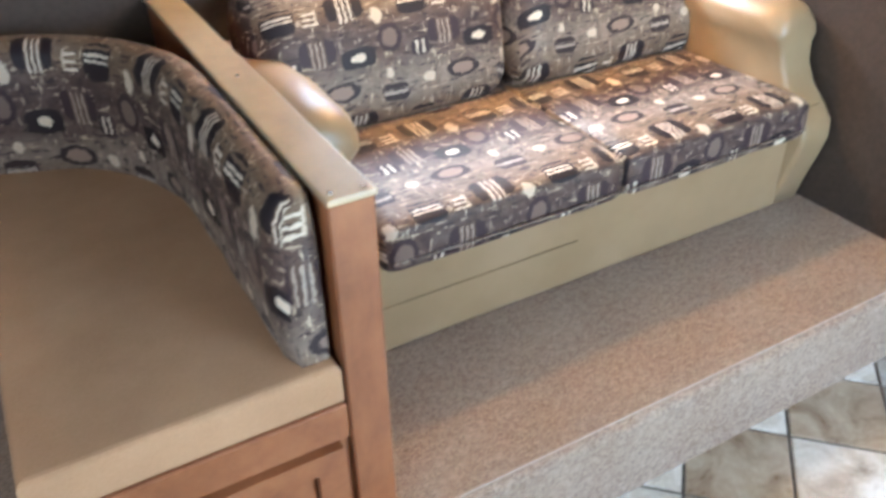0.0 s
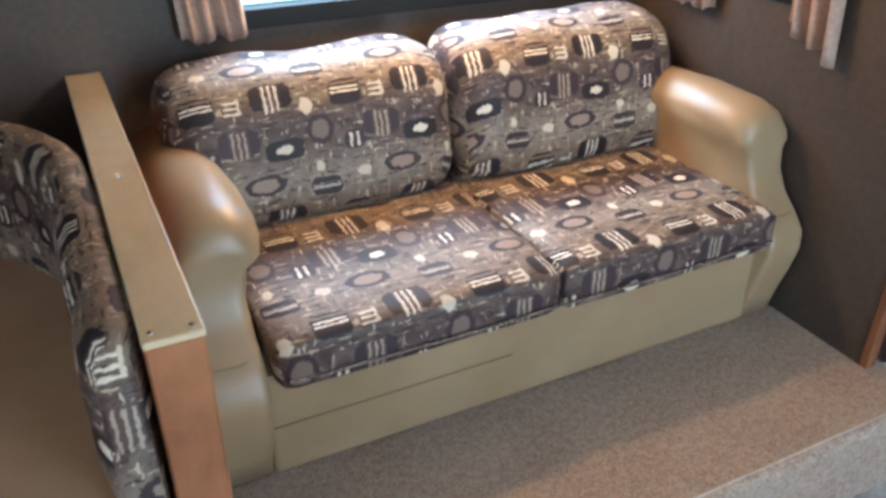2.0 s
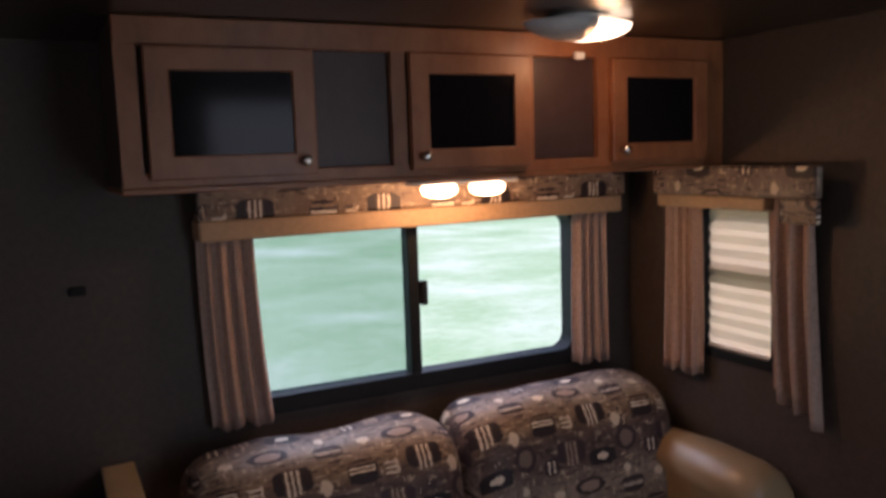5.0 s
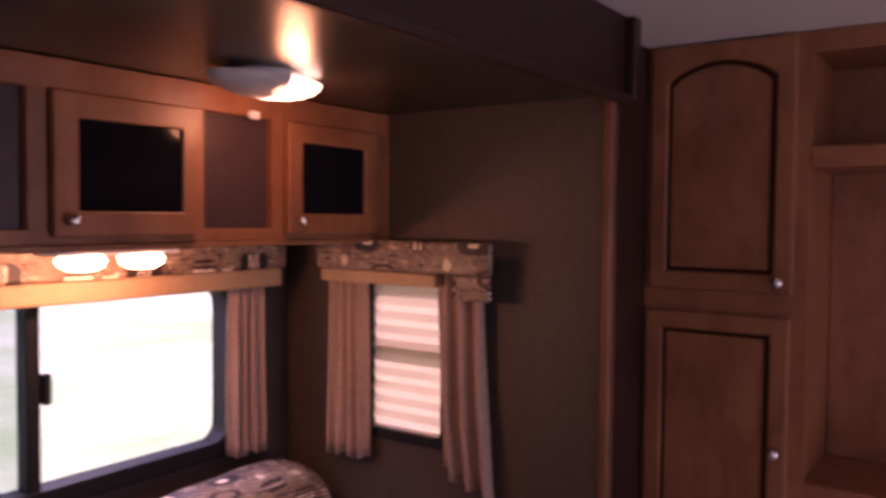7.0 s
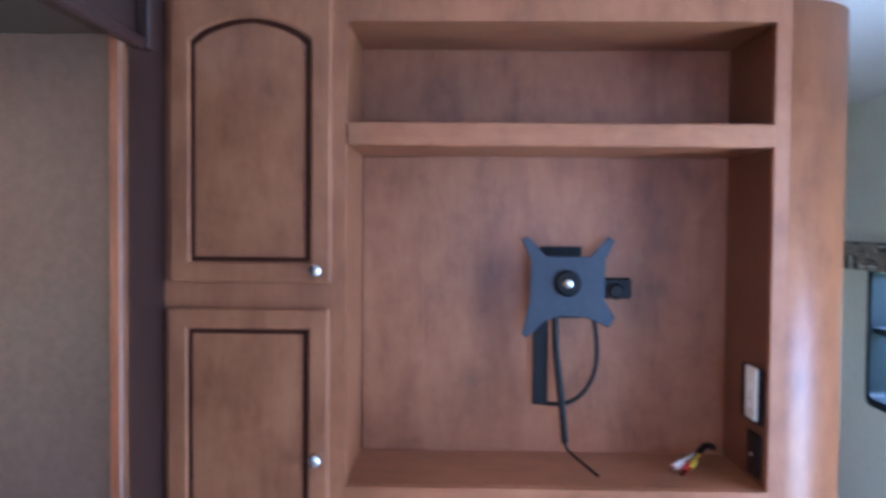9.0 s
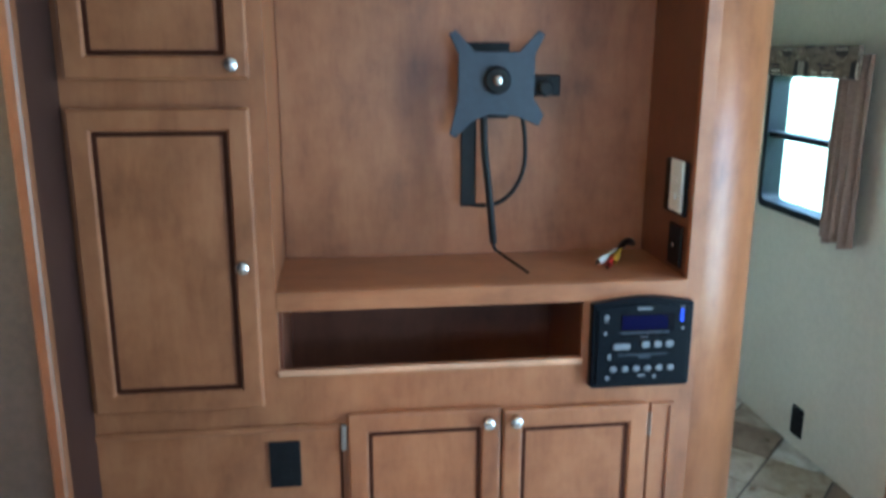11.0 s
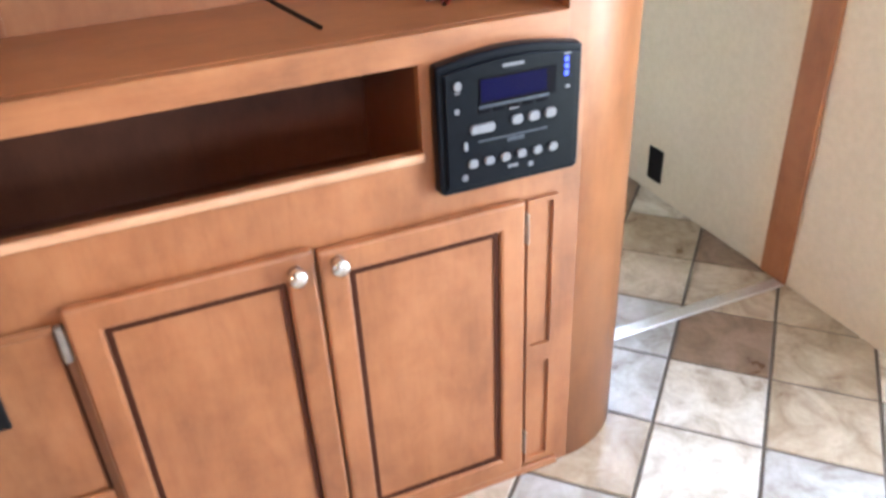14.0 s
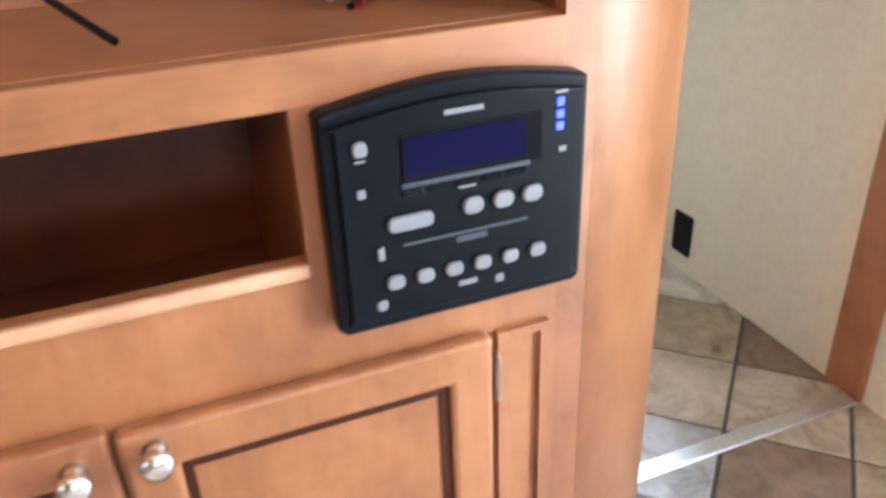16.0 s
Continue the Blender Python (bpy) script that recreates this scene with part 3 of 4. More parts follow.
part("mullion", box(SX + 0.026, SX + 0.05, SY0 + 0.015, SY1 - 0.015, 1.268, 1.292, 0.003), BLACKFRAME, w2)
pane(w2, "x", SY0 + 0.02, SY1 - 0.02, SZ0 + 0.02, SZ1 - 0.02, SX + 0.035)
shade = thing("pleated_shade", (SX, -0.455, SZ0 + 0.03), "cream pleated shade drawn over the small window", "window shade")
n = 10
zt, zb = SZ1 - 0.024, SZ0 + 0.03
for i in range(n):
    z1 = zt - (zt - zb) * i / n
    z0 = zt - (zt - zb) * (i + 1) / n
    zm = (z0 + z1) / 2
    part("pleat", prism([(SX + 0.0165, z1), (SX + 0.0105, zm), (SX + 0.0165, z0), (SX + 0.0185, z0), (SX + 0.0128, zm), (SX + 0.0185, z1)], "y", SY0 + 0.024, SY1 - 0.024), SHADE, shade)
part("bottom_rail", box(SX + 0.004, SX + 0.022, SY0 + 0.024, SY1 - 0.024, zb - 0.014, zb - 0.001, 0.003), WHITE, shade)

w3 = thing("window_3", (1.11, YS, HZ0), "black-framed hall window with a lower vent pane", "window", kind="structure")
part("window_frame", ring_frame(round_rect(HX0 - 0.004, HX1 + 0.004, HZ0 - 0.004, HZ1 + 0.004, 0.04), round_rect(HX0 + 0.026, HX1 - 0.026, HZ0 + 0.026, HZ1 - 0.026, 0.03), "y", YS - 0.065, YS + 0.014), BLACKFRAME, w3)
part("mullion", box(HX0 + 0.02, HX1 - 0.02, YS - 0.05, YS + 0.004, 1.17, 1.195, 0.003), BLACKFRAME, w3)
pane(w3, "y", HX0 + 0.02, HX1 - 0.02, HZ0 + 0.02, HZ1 - 0.02, YS - 0.03)


def curtain(name, axis, a0, a1, z0, z1, d, label, waves=4, amp=0.012, slope=0.0, sway=0.0, mat=None, group="curtains"):
    """A gathered hanging: a folded closed sheet. slope lowers the hem towards a1; sway flares it below."""
    th = thing(name, ((a0 + a1) / 2, d, z0) if axis == "y" else (d, (a0 + a1) / 2, z0), label, "curtain", group)
    bm = bmesh.new()
    nu, nv = waves * 10, 14
    grid = []
    for side in (0, 1):
        rows = []
        for j in range(nv + 1):
            tv = j / nv
            row = []
            for i in range(nu + 1):
                tu = i / nu
                gather = 0.9 + 0.1 * tv
                a = (a0 + a1) / 2 + (tu - 0.5) * (a1 - a0) * gather + sway * tv * tv
                ph = tu * waves * 2 * math.pi
                off = amp * (0.55 + 0.6 * tv) * math.sin(ph + 0.5 * math.sin(3 * tv)) + 0.003 * math.sin(ph * 2.3 + 2 * tv)
                hem = z0 - slope * tu + 0.008 * math.sin(ph * 0.5 + 1)
                z = z1 + (hem - z1) * tv
                dd = d + off + (0.004 if side else 0)
                row.append(bm.verts.new((a, dd, z) if axis == "y" else (dd, a, z)))
            rows.append(row)
        grid.append(rows)
    for s in (0, 1):
        for j in range(nv):
            for i in range(nu):
                bm.faces.new((grid[s][j][i], grid[s][j][i + 1], grid[s][j + 1][i + 1], grid[s][j + 1][i]))
    for j in range(nv):
        for i in (0, nu):
            bm.faces.new((grid[0][j][i], grid[1][j][i], grid[1][j + 1][i], grid[0][j + 1][i]))
    for i in range(nu):
        for j in (0, nv):
            bm.faces.new((grid[0][j][i], grid[0][j][i + 1], grid[1][j][i + 1], grid[1][j][i]))
    bmesh.ops.recalc_face_normals(bm, faces=bm.faces[:])
    part("cloth", bm, mat or CURTAIN, th, smooth=True)
    return th


curtain("curtain", "y", -1.815, -1.66, 0.955, 1.5, -0.045, "mauve-tan curtain gathered beside the wide window", 4, 0.012, 0.0, 0.02)
curtain("curtain", "y", -0.70, -0.565, 0.965, 1.5, -0.045, "mauve-tan curtain gathered by the slide-out corner", 4, 0.012)
curtain("curtain", "x", -0.355, -0.2, 0.965, 1.5, SX - 0.035, "mauve-tan curtain gathered beside the small window", 4, 0.01)
curtain("curtain", "x", -0.575, -0.725, 0.985, 1.5, SX - 0.035, "mauve-tan curtain with an uneven hem by the small window", 3, 0.02, 0.06, -0.03)
curtain("curtain", "y", 0.655, 0.85, 0.86, 1.5, YS + 0.045, "grey-mauve curtain beside the hall window", 4, 0.014)


def valance(name, at, boards, label):
    th = thing(name, at, label, "valance", "valances")
    for nm, bm, m, uv in boards:
        part(nm, bm, m, th, uv=uv)
    return th


valance("window_valance", (-1.2, 0, 1.43), [
    ("fabric_board", box(-1.81, -0.55, -0.115, -0.095, 1.487, 1.572, 0.008, seg=2), FABRIC, True),
    ("padded_strip", box(-1.808, -0.552, -0.1, -0.001, 1.436, 1.486, 0.006, seg=2), TANBAND, False)], "patterned valance with a tan padded lower edge")
valance("window_valance", (SX, -0.48, 1.45), [
    ("fabric_board", box(SX - 0.085, SX - 0.06, -0.765, -0.205, 1.492, 1.572, 0.008, seg=2), FABRIC, True),
    ("padded_strip", box(SX - 0.07, SX - 0.001, -0.60, -0.207, 1.455, 1.491, 0.006, seg=2), TANBAND, False),
    ("fabric_drop", box(SX - 0.08, SX - 0.062, -0.763, -0.655, 1.43, 1.491, 0.006, seg=2), FABRIC, True)], "short patterned valance over the small window")
valance("window_valance", (1.05, YS, 1.4), [
    ("fabric_board", box(0.68, 1.45, YS + 0.075, YS + 0.095, 1.42, 1.53, 0.008, seg=2), FABRIC, True)], "dark patterned valance over the hall window")

# ---------- sofa ----------
sofa = thing("sofa", (-1.2, -0.4, SF), "tan vinyl sofa with patterned brown seat and back cushions", "sofa")
part("base", box(-1.85, -0.565, -0.745, -0.06, SF + 0.006, 0.5, 0.012, seg=2), LEATHER, sofa)
SEAM = plain("stitched_seam", (0.2, 0.145, 0.075), 0.7)
part("base_seam", box(-1.845, -1.29, -0.7478, -0.744, 0.366, 0.369), SEAM, sofa)
for x in (-1.8, -0.62):
    for y in (-0.68, -0.12):
        part("foot", lathe([(0.02, 0), (0.022, 0.014)], (x, y, SF), "z", 10), BLACKPLASTIC, sofa)


def arm_bm(x0, x1, s):
    prof = [(-0.06, SF + 0.004), (-0.735, SF + 0.004), (-0.752, 0.31), (-0.775, 0.39), (-0.79, 0.455), (-0.785, 0.505), (-0.75, 0.545), (-0.705, 0.585),
            (-0.675, 0.635), (-0.668, 0.69), (-0.676, 0.735), (-0.672, 0.772), (-0.645, 0.8), (-0.6, 0.812), (-0.45, 0.815), (-0.25, 0.8), (-0.06, 0.78)]
    bm = bmesh.new()
    n, m = len(prof), 20
    secs = []
    for k in range(m + 1):
        f = k / m
        e, dome = abs(2 * f - 1) ** 9, abs(2 * f - 1) ** 2.6
        sec = []
        for y, z in prof:
            top = max(0.0, (z - 0.66) / 0.15)
            x = x0 + (x1 - x0) * f - (0.05 * top * (1 - f) if s > 0 else -0.05 * top * f)
            rnd = e * 0.014
            yy = y + (rnd if y < -0.5 else 0)
            zz = z - dome * 0.055 * min(1.0, max(0.0, (z - 0.7) / 0.07))
            sec.append(bm.verts.new((x, yy, zz)))
        secs.append(sec)
    for a, b in zip(secs, secs[1:]):
        for i in range(n):
            bm.faces.new((a[i], a[(i + 1) % n], b[(i + 1) % n], b[i]))
    bm.faces.new(secs[0])
    bm.faces.new(secs[-1])
    bmesh.ops.recalc_face_normals(bm, faces=bm.faces[:])
    return bm


part("armrest", arm_bm(-0.575, -0.455, 1), LEATHER, sofa, smooth=True)
part("armrest", arm_bm(-1.965, -1.845, -1), LEATHER, sofa, smooth=True)
for xa, xb, ea, eb in ((-0.575, -0.455, 0.05, 0.0), (-1.965, -1.845, 0.0, -0.05)):
    for x, lean in ((xa + 0.006, ea), (xb - 0.006, eb)):
        edge = []
        for y, z in ((-0.735, 0.25), (-0.752, 0.31), (-0.775, 0.39), (-0.79, 0.455), (-0.785, 0.505), (-0.75, 0.545), (-0.705, 0.585), (-0.675, 0.635), (-0.668, 0.69), (-0.674, 0.735), (-0.655, 0.755)):
            top = max(0.0, (z - 0.66) / 0.15)
            edge.append((x - lean * top, y + 0.0175, z))
        wire("piping", edge, 0.0032, LEATHER, sofa)
    wire("piping", [(xa + 0.008, -0.738, 0.545), (xa + 0.03, -0.751, 0.546), (xb - 0.03, -0.751, 0.546), (xb - 0.008, -0.738, 0.545)], 0.0022, SEAM, sofa)
part("seat_cushion", puffy(-1.83, -1.198, -0.795, -0.17, 0.478, 0.592, cuts=18, lump=0.005, seed=1, soft=0.55), FABRIC, sofa, smooth=True, uv=True, shift=(-1.55, -0.157))
part("seat_cushion", puffy(-1.2, -0.57, -0.795, -0.17, 0.478, 0.592, cuts=18, lump=0.005, seed=5, soft=0.55), FABRIC, sofa, smooth=True, uv=True, shift=(-1.025, -0.138))
part("back_cushion", puffy(-1.905, -1.2, -0.37, -0.13, 0.575, 0.935, cuts=18, lump=0.014, lean=0.09, seed=9), FABRIC, sofa, smooth=True, uv=True, shift=(-1.665, 0.6))
part("back_cushion", puffy(-1.212, -0.5, -0.37, -0.13, 0.575, 0.95, cuts=18, lump=0.014, lean=0.09, seed=14), FABRIC, sofa, smooth=True, uv=True, shift=(-1.15, 0.62))
part("back_frame", box(-1.85, -0.57, -0.16, -0.055, 0.5, 0.86, 0.02, seg=2), LEATHER, sofa)
wire("piping", [(-1.81, -0.795, 0.512), (-1.5, -0.803, 0.51), (-1.2, -0.803, 0.512), (-0.9, -0.803, 0.51), (-0.585, -0.795, 0.512)], 0.0035, FABRIC, sofa)

# ---------- dinette ----------
partition = thing("partition", (-2.02, -0.56, SF), "low maple partition with a lacquered cap between sofa and dinette", "partition")
part("panel", box(-2.05, -1.988, -1.08, -0.002, SF, 0.892), WOOD, partition)
part("post", box(-2.056, -1.984, -1.122, -1.06, SF, 0.892, 0.003), WOOD, partition)
part("cap", box(-2.058, -1.982, -1.126, -0.002, 0.8925, 0.904, 0.003, seg=2), CAPWOOD, partition, "glossy lacquered cap, window sheen painted into its pale colour")
for x, y in ((-2.045, -1.108), (-1.996, -1.112), (-2.02, -0.62)):
    part("screw", lathe([(0.005, 0), (0.004, 0.0025)], (x, y, 0.904), "z", 8), CHROME, partition, "small bright screw head")

bench = thing("dinette_bench", (-2.3, -0.6, SF), "maple dinette bench base with a drawer front", "bench")
part("frame", box(-2.53, -2.058, -1.104, -0.1, SF, 0.522), WOOD, bench)
part("rail", box(-2.53, -2.058, -1.118, -1.1035, 0.446, 0.521, 0.003), WOOD_H, bench)
drawer = part("drawer", ring_frame([(-2.52, 0.25), (-2.075, 0.25), (-2.075, 0.436), (-2.52, 0.436)], [(-2.47, 0.29), (-2.125, 0.29), (-2.125, 0.392), (-2.47, 0.392)], "y", -1.126, -1.1045), WOOD_H, bench)
part("drawer_panel", box(-2.472, -2.123, -1.112, -1.105, 0.288, 0.394), WOOD_H, drawer)
part("glaze_line", ring_frame([(-2.473, 0.287), (-2.122, 0.287), (-2.122, 0.395), (-2.473, 0.395)], [(-2.466, 0.294), (-2.129, 0.294), (-2.129, 0.388), (-2.466, 0.388)], "y", -1.114, -1.1125), GLAZE, drawer)
knob(drawer, (-2.28, -1.126, 0.41), "y")
seat = thing("seat_cushion", (-2.3, -0.6, 0.523), "flat tan suede dinette seat cushion", "cushion")
bm = prism([(-2.532, -1.118), (-2.062, -1.118), (-2.062, -0.02), (-2.9, -0.02), (-2.9, -0.42), (-2.532, -0.42)], "z", 0.523, 0.606, 0.012, 3)
part("cover", bm, SUEDE, seat)
solid("bench_base_rear", box(-2.9, -2.535, -0.4, -0.02, SF, 0.522), WOOD, "maple bench base along the window wall", "bench")

back = thing("dinette_cushion", (-2.12, -0.6, 0.607), "curved patterned backrest cushion wrapping the dinette corner", "cushion")
path = [(-2.094, -1.095), (-2.094, -0.8), (-2.097, -0.55)]
for i in range(1, 9):
    a = radians(90 * i / 9)
    path.append((-2.1 - 0.36 * (1 - math.cos(a)), -0.55 + 0.42 * math.sin(a)))
path += [(-2.46, -0.115), (-2.7, -0.1), (-3.0, -0.1)]
bm = bmesh.new()
sect = [(-0.036, 0.0), (-0.043, 0.08), (-0.044, 0.2), (-0.038, 0.262), (-0.02, 0.288), (0.01, 0.295), (0.034, 0.285), (0.04, 0.2), (0.04, 0.0)]
rings = []
lay = bm.loops.layers.uv.new("UVMap")
dist, along = 0.0, {}
dense = []
for a, b in zip(path, path[1:]):
    m = max(1, int(math.dist(a, b) / 0.04))
    dense += [(a[0] + (b[0] - a[0]) * i / m, a[1] + (b[1] - a[1]) * i / m) for i in range(m)]
dense.append(path[-1])
for i, p in enumerate(dense):
    q0, q1 = dense[max(0, i - 1)], dense[min(len(dense) - 1, i + 1)]
    tx, ty = q1[0] - q0[0], q1[1] - q0[1]
    ln = math.hypot(tx, ty)
    nx, ny = ty / ln, -tx / ln
    if i:
        dist += math.dist(p, dense[i - 1])
    ring, acc = [], 0.0
    for j, (o, z) in enumerate(sect):
        if j:
            acc += math.dist(sect[j], sect[j - 1])
        pinch = 0.6 if i == 0 else 1.0
        w = noise.noise(Vector((dist * 9, z * 9, 2))) * 0.006
        vv = bm.verts.new((p[0] + nx * (o * pinch + w), p[1] + ny * (o * pinch + w), 0.607 + z * (0.985 if i == 0 else 1)))
        along[vv] = (dist, acc + 0.07)
        ring.append(vv)
    rings.append(ring)
for a, b in zip(rings, rings[1:]):
    for j in range(len(sect) - 1):
        bm.faces.new((a[j], a[j + 1], b[j + 1], b[j]))
bm.faces.new(rings[0])
bm.faces.new(rings[-1][::-1])
bmesh.ops.recalc_face_normals(bm, faces=bm.faces[:])
# print is offset so its dark band gives the front end its shade
for f in bm.faces:
    for lp in f.loops:
        lp[lay].uv = along[lp.vert] if len(f.verts) == 4 else (lp.vert.co.x, lp.vert.co.z - 0.537)
part("cover", bm, FABRIC, back, smooth=True)
solid("wall_hook", box(-2.095, -2.057, -0.012, -0.0005, 1.325, 1.347, 0.003), BLACKPLASTIC, "small black bracket on the taupe wall", "bracket")

# ---------- overhead cabinet ----------
OY = -0.395
over = thing("overhead_cabinet", (-1.2, -0.2, 1.575), "maple overhead cabinet with smoked glass doors above the window", "cabinet")
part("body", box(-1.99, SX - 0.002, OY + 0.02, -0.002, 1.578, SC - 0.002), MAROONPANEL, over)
part("bottom_board", box(-1.992, SX - 0.002, OY - 0.002, -0.002, 1.566, 1.578, 0.002), WOOD_H, over)
bm = bmesh.new()
box(-1.99, SX - 0.002, OY, OY + 0.019, 1.5785, 1.606, 0.002, bm)
box(-1.99, SX - 0.002, OY, OY + 0.019, 1.852, SC - 0.002, 0.002, bm)
for x0, x1 in ((-1.99, -1.95), (-1.62, -1.6), (-1.425, -1.39), (-1.075, -1.055), (-0.865, -0.825), (-0.525, SX - 0.002)):
    box(x0, x1, OY + 0.0005, OY + 0.0185, 1.6, 1.856, 0, bm)
part("face_frame", bm, WOOD, over)


def glass_door(x0, x1, kx):
    z0, z1, f = 1.593, 1.85, 0.046
    y = OY - 0.02
    d = part("door", ring_frame([(x0, z0), (x1, z0), (x1, z1), (x0, z1)], [(x0 + f, z0 + f), (x1 - f, z0 + f), (x1 - f, z1 - f), (x0 + f, z1 - f)], "y", y, OY - 0.001, 0.003), WOOD, over)
    part("glass", box(x0 + f - 0.003, x1 - f + 0.003, y + 0.008, y + 0.012, z0 + f - 0.003, z1 - f + 0.003), SMOKED, d, "smoked black glass panel")
    knob(d, (kx, y, z0 + 0.03), "y", 0.012)


glass_door(-1.94, -1.607, -1.635)
glass_door(-1.388, -1.075, -1.362)
glass_door(-0.832, -0.515, -0.806)

part("catch", box(-0.94, -0.912, OY - 0.014, OY - 0.0005, 1.846, 1.864, 0.003), WHITE, over, "small white plastic catch")

# lamp under the overhead cabinet
lampu = thing("under_cabinet_lamp", (-1.19, -0.27, 1.5), "twin glowing lamp under the overhead cabinet", "lamp")
part("base", box(-1.33, -1.05, -0.31, -0.23, 1.552, 1.565, 0.004), WHITE, lampu)
for x in (-1.255, -1.12):
    part("lamp_shade", lathe([(0.04, 0.0), (0.047, -0.01), (0.042, -0.022), (0.026, -0.03), (0.008, -0.032)], (x, -0.27, 1.5515), "z", 18), BULBGLOW, lampu, smooth=True)

# domed ceiling lamp in the slide-out
dome = thing("ceiling_lamp", (-1.06, -0.58, SC), "oval twin ceiling lamp with one half lit", "lamp")


def half_dome(x0, x1):
    bm = bmesh.new()
    rings = []
    for j in range(7):
        a = math.pi / 2 * j / 6
        ring = []
        for i in range(24):
            th = 2 * math.pi * i / 24
            cx = max(x0, min(x1, -1.06 + 0.135 * math.cos(th) * math.cos(a)))
            ring.append(bm.verts.new((cx, -0.585 + 0.075 * math.sin(th) * math.cos(a), SC - 0.012 - 0.038 * math.sin(a))))
        rings.append(ring)
    for p, q in zip(rings, rings[1:]):
        for i in range(24):
            bm.faces.new((p[i], p[(i + 1) % 24], q[(i + 1) % 24], q[i]))
    bmesh.ops.remove_doubles(bm, verts=bm.verts[:], dist=0.0006)
    bmesh.ops.recalc_face_normals(bm, faces=bm.faces[:])
    return bm


part("mount", lathe([(0.07, 0.0), (0.07, -0.011)], (-1.06, -0.585, SC - 0.0005), "z", 24), WHITE, dome)
part("lens", half_dome(-1.3, -1.062), LAMPOFF, dome, "unlit frosted lens", smooth=True)
part("lens", half_dome(-1.058, -0.8), LAMPLIT, dome, "lit warm lens", smooth=True)

# ---------- entertainment cabinet ----------
CY0, CY1 = -0.955, -2.34
ent = thing("entertainment_cabinet", (0.3, -1.7, 0), "tall maple entertainment cabinet with open TV niche", "cabinet")
NB = 0.31
ny0, ny1 = -1.37, -2.34


def board(bm, y0, y1, z0, z1, x0=0.0, x1=0.02):
    return box(x0, x1, min(y0, y1), max(y0, y1), z0, z1, bm=bm)


bm = bmesh.new()
# face frame round the openings
board(bm, -0.8625, -1.37, 0.0, MC - 0.002)
board(bm, -1.37, -2.34, 2.045, MC - 0.002)
board(bm, -1.37, -2.34, 0.929, 0.975)
board(bm, -1.37, -2.34, 0.0, 0.786)
board(bm, -2.086, -2.34, 0.786, 0.929)
part("face_frame", bm, WOOD, ent)
part("shelf", box(-0.004, NB, ny1, ny0, 1.763, 1.816, 0.003), WOOD_H, ent)
part("niche_floor", box(0.0205, NB, ny1, ny0, 0.955, 0.976), WOOD_H, ent)
part("sill_rail", box(-0.0025, 0.0, ny1, ny0, 0.93, 0.976, 0.001), WOOD_H, ent)
part("niche_back", box(NB, NB + 0.012, ny1 - 0.012, ny0 + 0.012, 0.76, 2.058), WOOD, ent)
part("niche_side", box(0.0205, NB, ny0, ny0 + 0.012, 0.65, 2.05), WOOD, ent)
part("niche_side", box(0.0205, NB, ny1 - 0.012, ny1, 0.76, 2.05), SLOTWOOD, ent, "inner side with its shade painted in")
part("niche_top", box(0.0205, NB, ny1, ny0, 2.046, 2.058), WOOD_H, ent)
# slot boards carry the slot's shade in their dark colour
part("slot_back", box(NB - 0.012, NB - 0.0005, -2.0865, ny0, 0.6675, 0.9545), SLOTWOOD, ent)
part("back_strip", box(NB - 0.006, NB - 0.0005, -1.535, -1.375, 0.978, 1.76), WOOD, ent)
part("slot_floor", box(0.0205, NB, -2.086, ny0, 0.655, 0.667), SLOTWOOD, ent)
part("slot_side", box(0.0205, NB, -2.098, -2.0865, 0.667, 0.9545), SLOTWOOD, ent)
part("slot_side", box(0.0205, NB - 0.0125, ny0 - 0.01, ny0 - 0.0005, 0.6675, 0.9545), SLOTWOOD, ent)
part("slot_edge", box(-0.006, 0.004, -2.088, ny0 + 0.004, 0.773, 0.7885, 0.004, seg=3), EDGEWOOD, ent, "worn front edge with its highlight painted pale")
# rounded end
pts = [(0.0, CY1)]
for i in range(0, 33):
    a = math.pi / 2 * i / 32
    pts.append((0.2 - 0.2 * math.cos(a), -2.374 - 0.2 * math.sin(a)))
pts += [(0.62, -2.574), (0.62, -2.36), (0.33, CY1 - 0.013), (0.02, CY1 - 0.013), (0.02, CY1)]
end = part("rounded_end", prism(pts, "z", 0.0, MC - 0.002), WOOD, ent)
for f in end.data.polygons:
    f.use_smooth = 0.02 < abs(f.normal.x) < 0.9998 and f.normal.y < -0.01
part("carcass_side", box(0.0205, 0.6, -0.876, -0.8625, 0.0, MC - 0.003), WOOD, ent)
part("plinth_shadow_board", box(0.0205, 0.04, -2.34, -0.962, 0.0, 0.65), WOOD, ent)


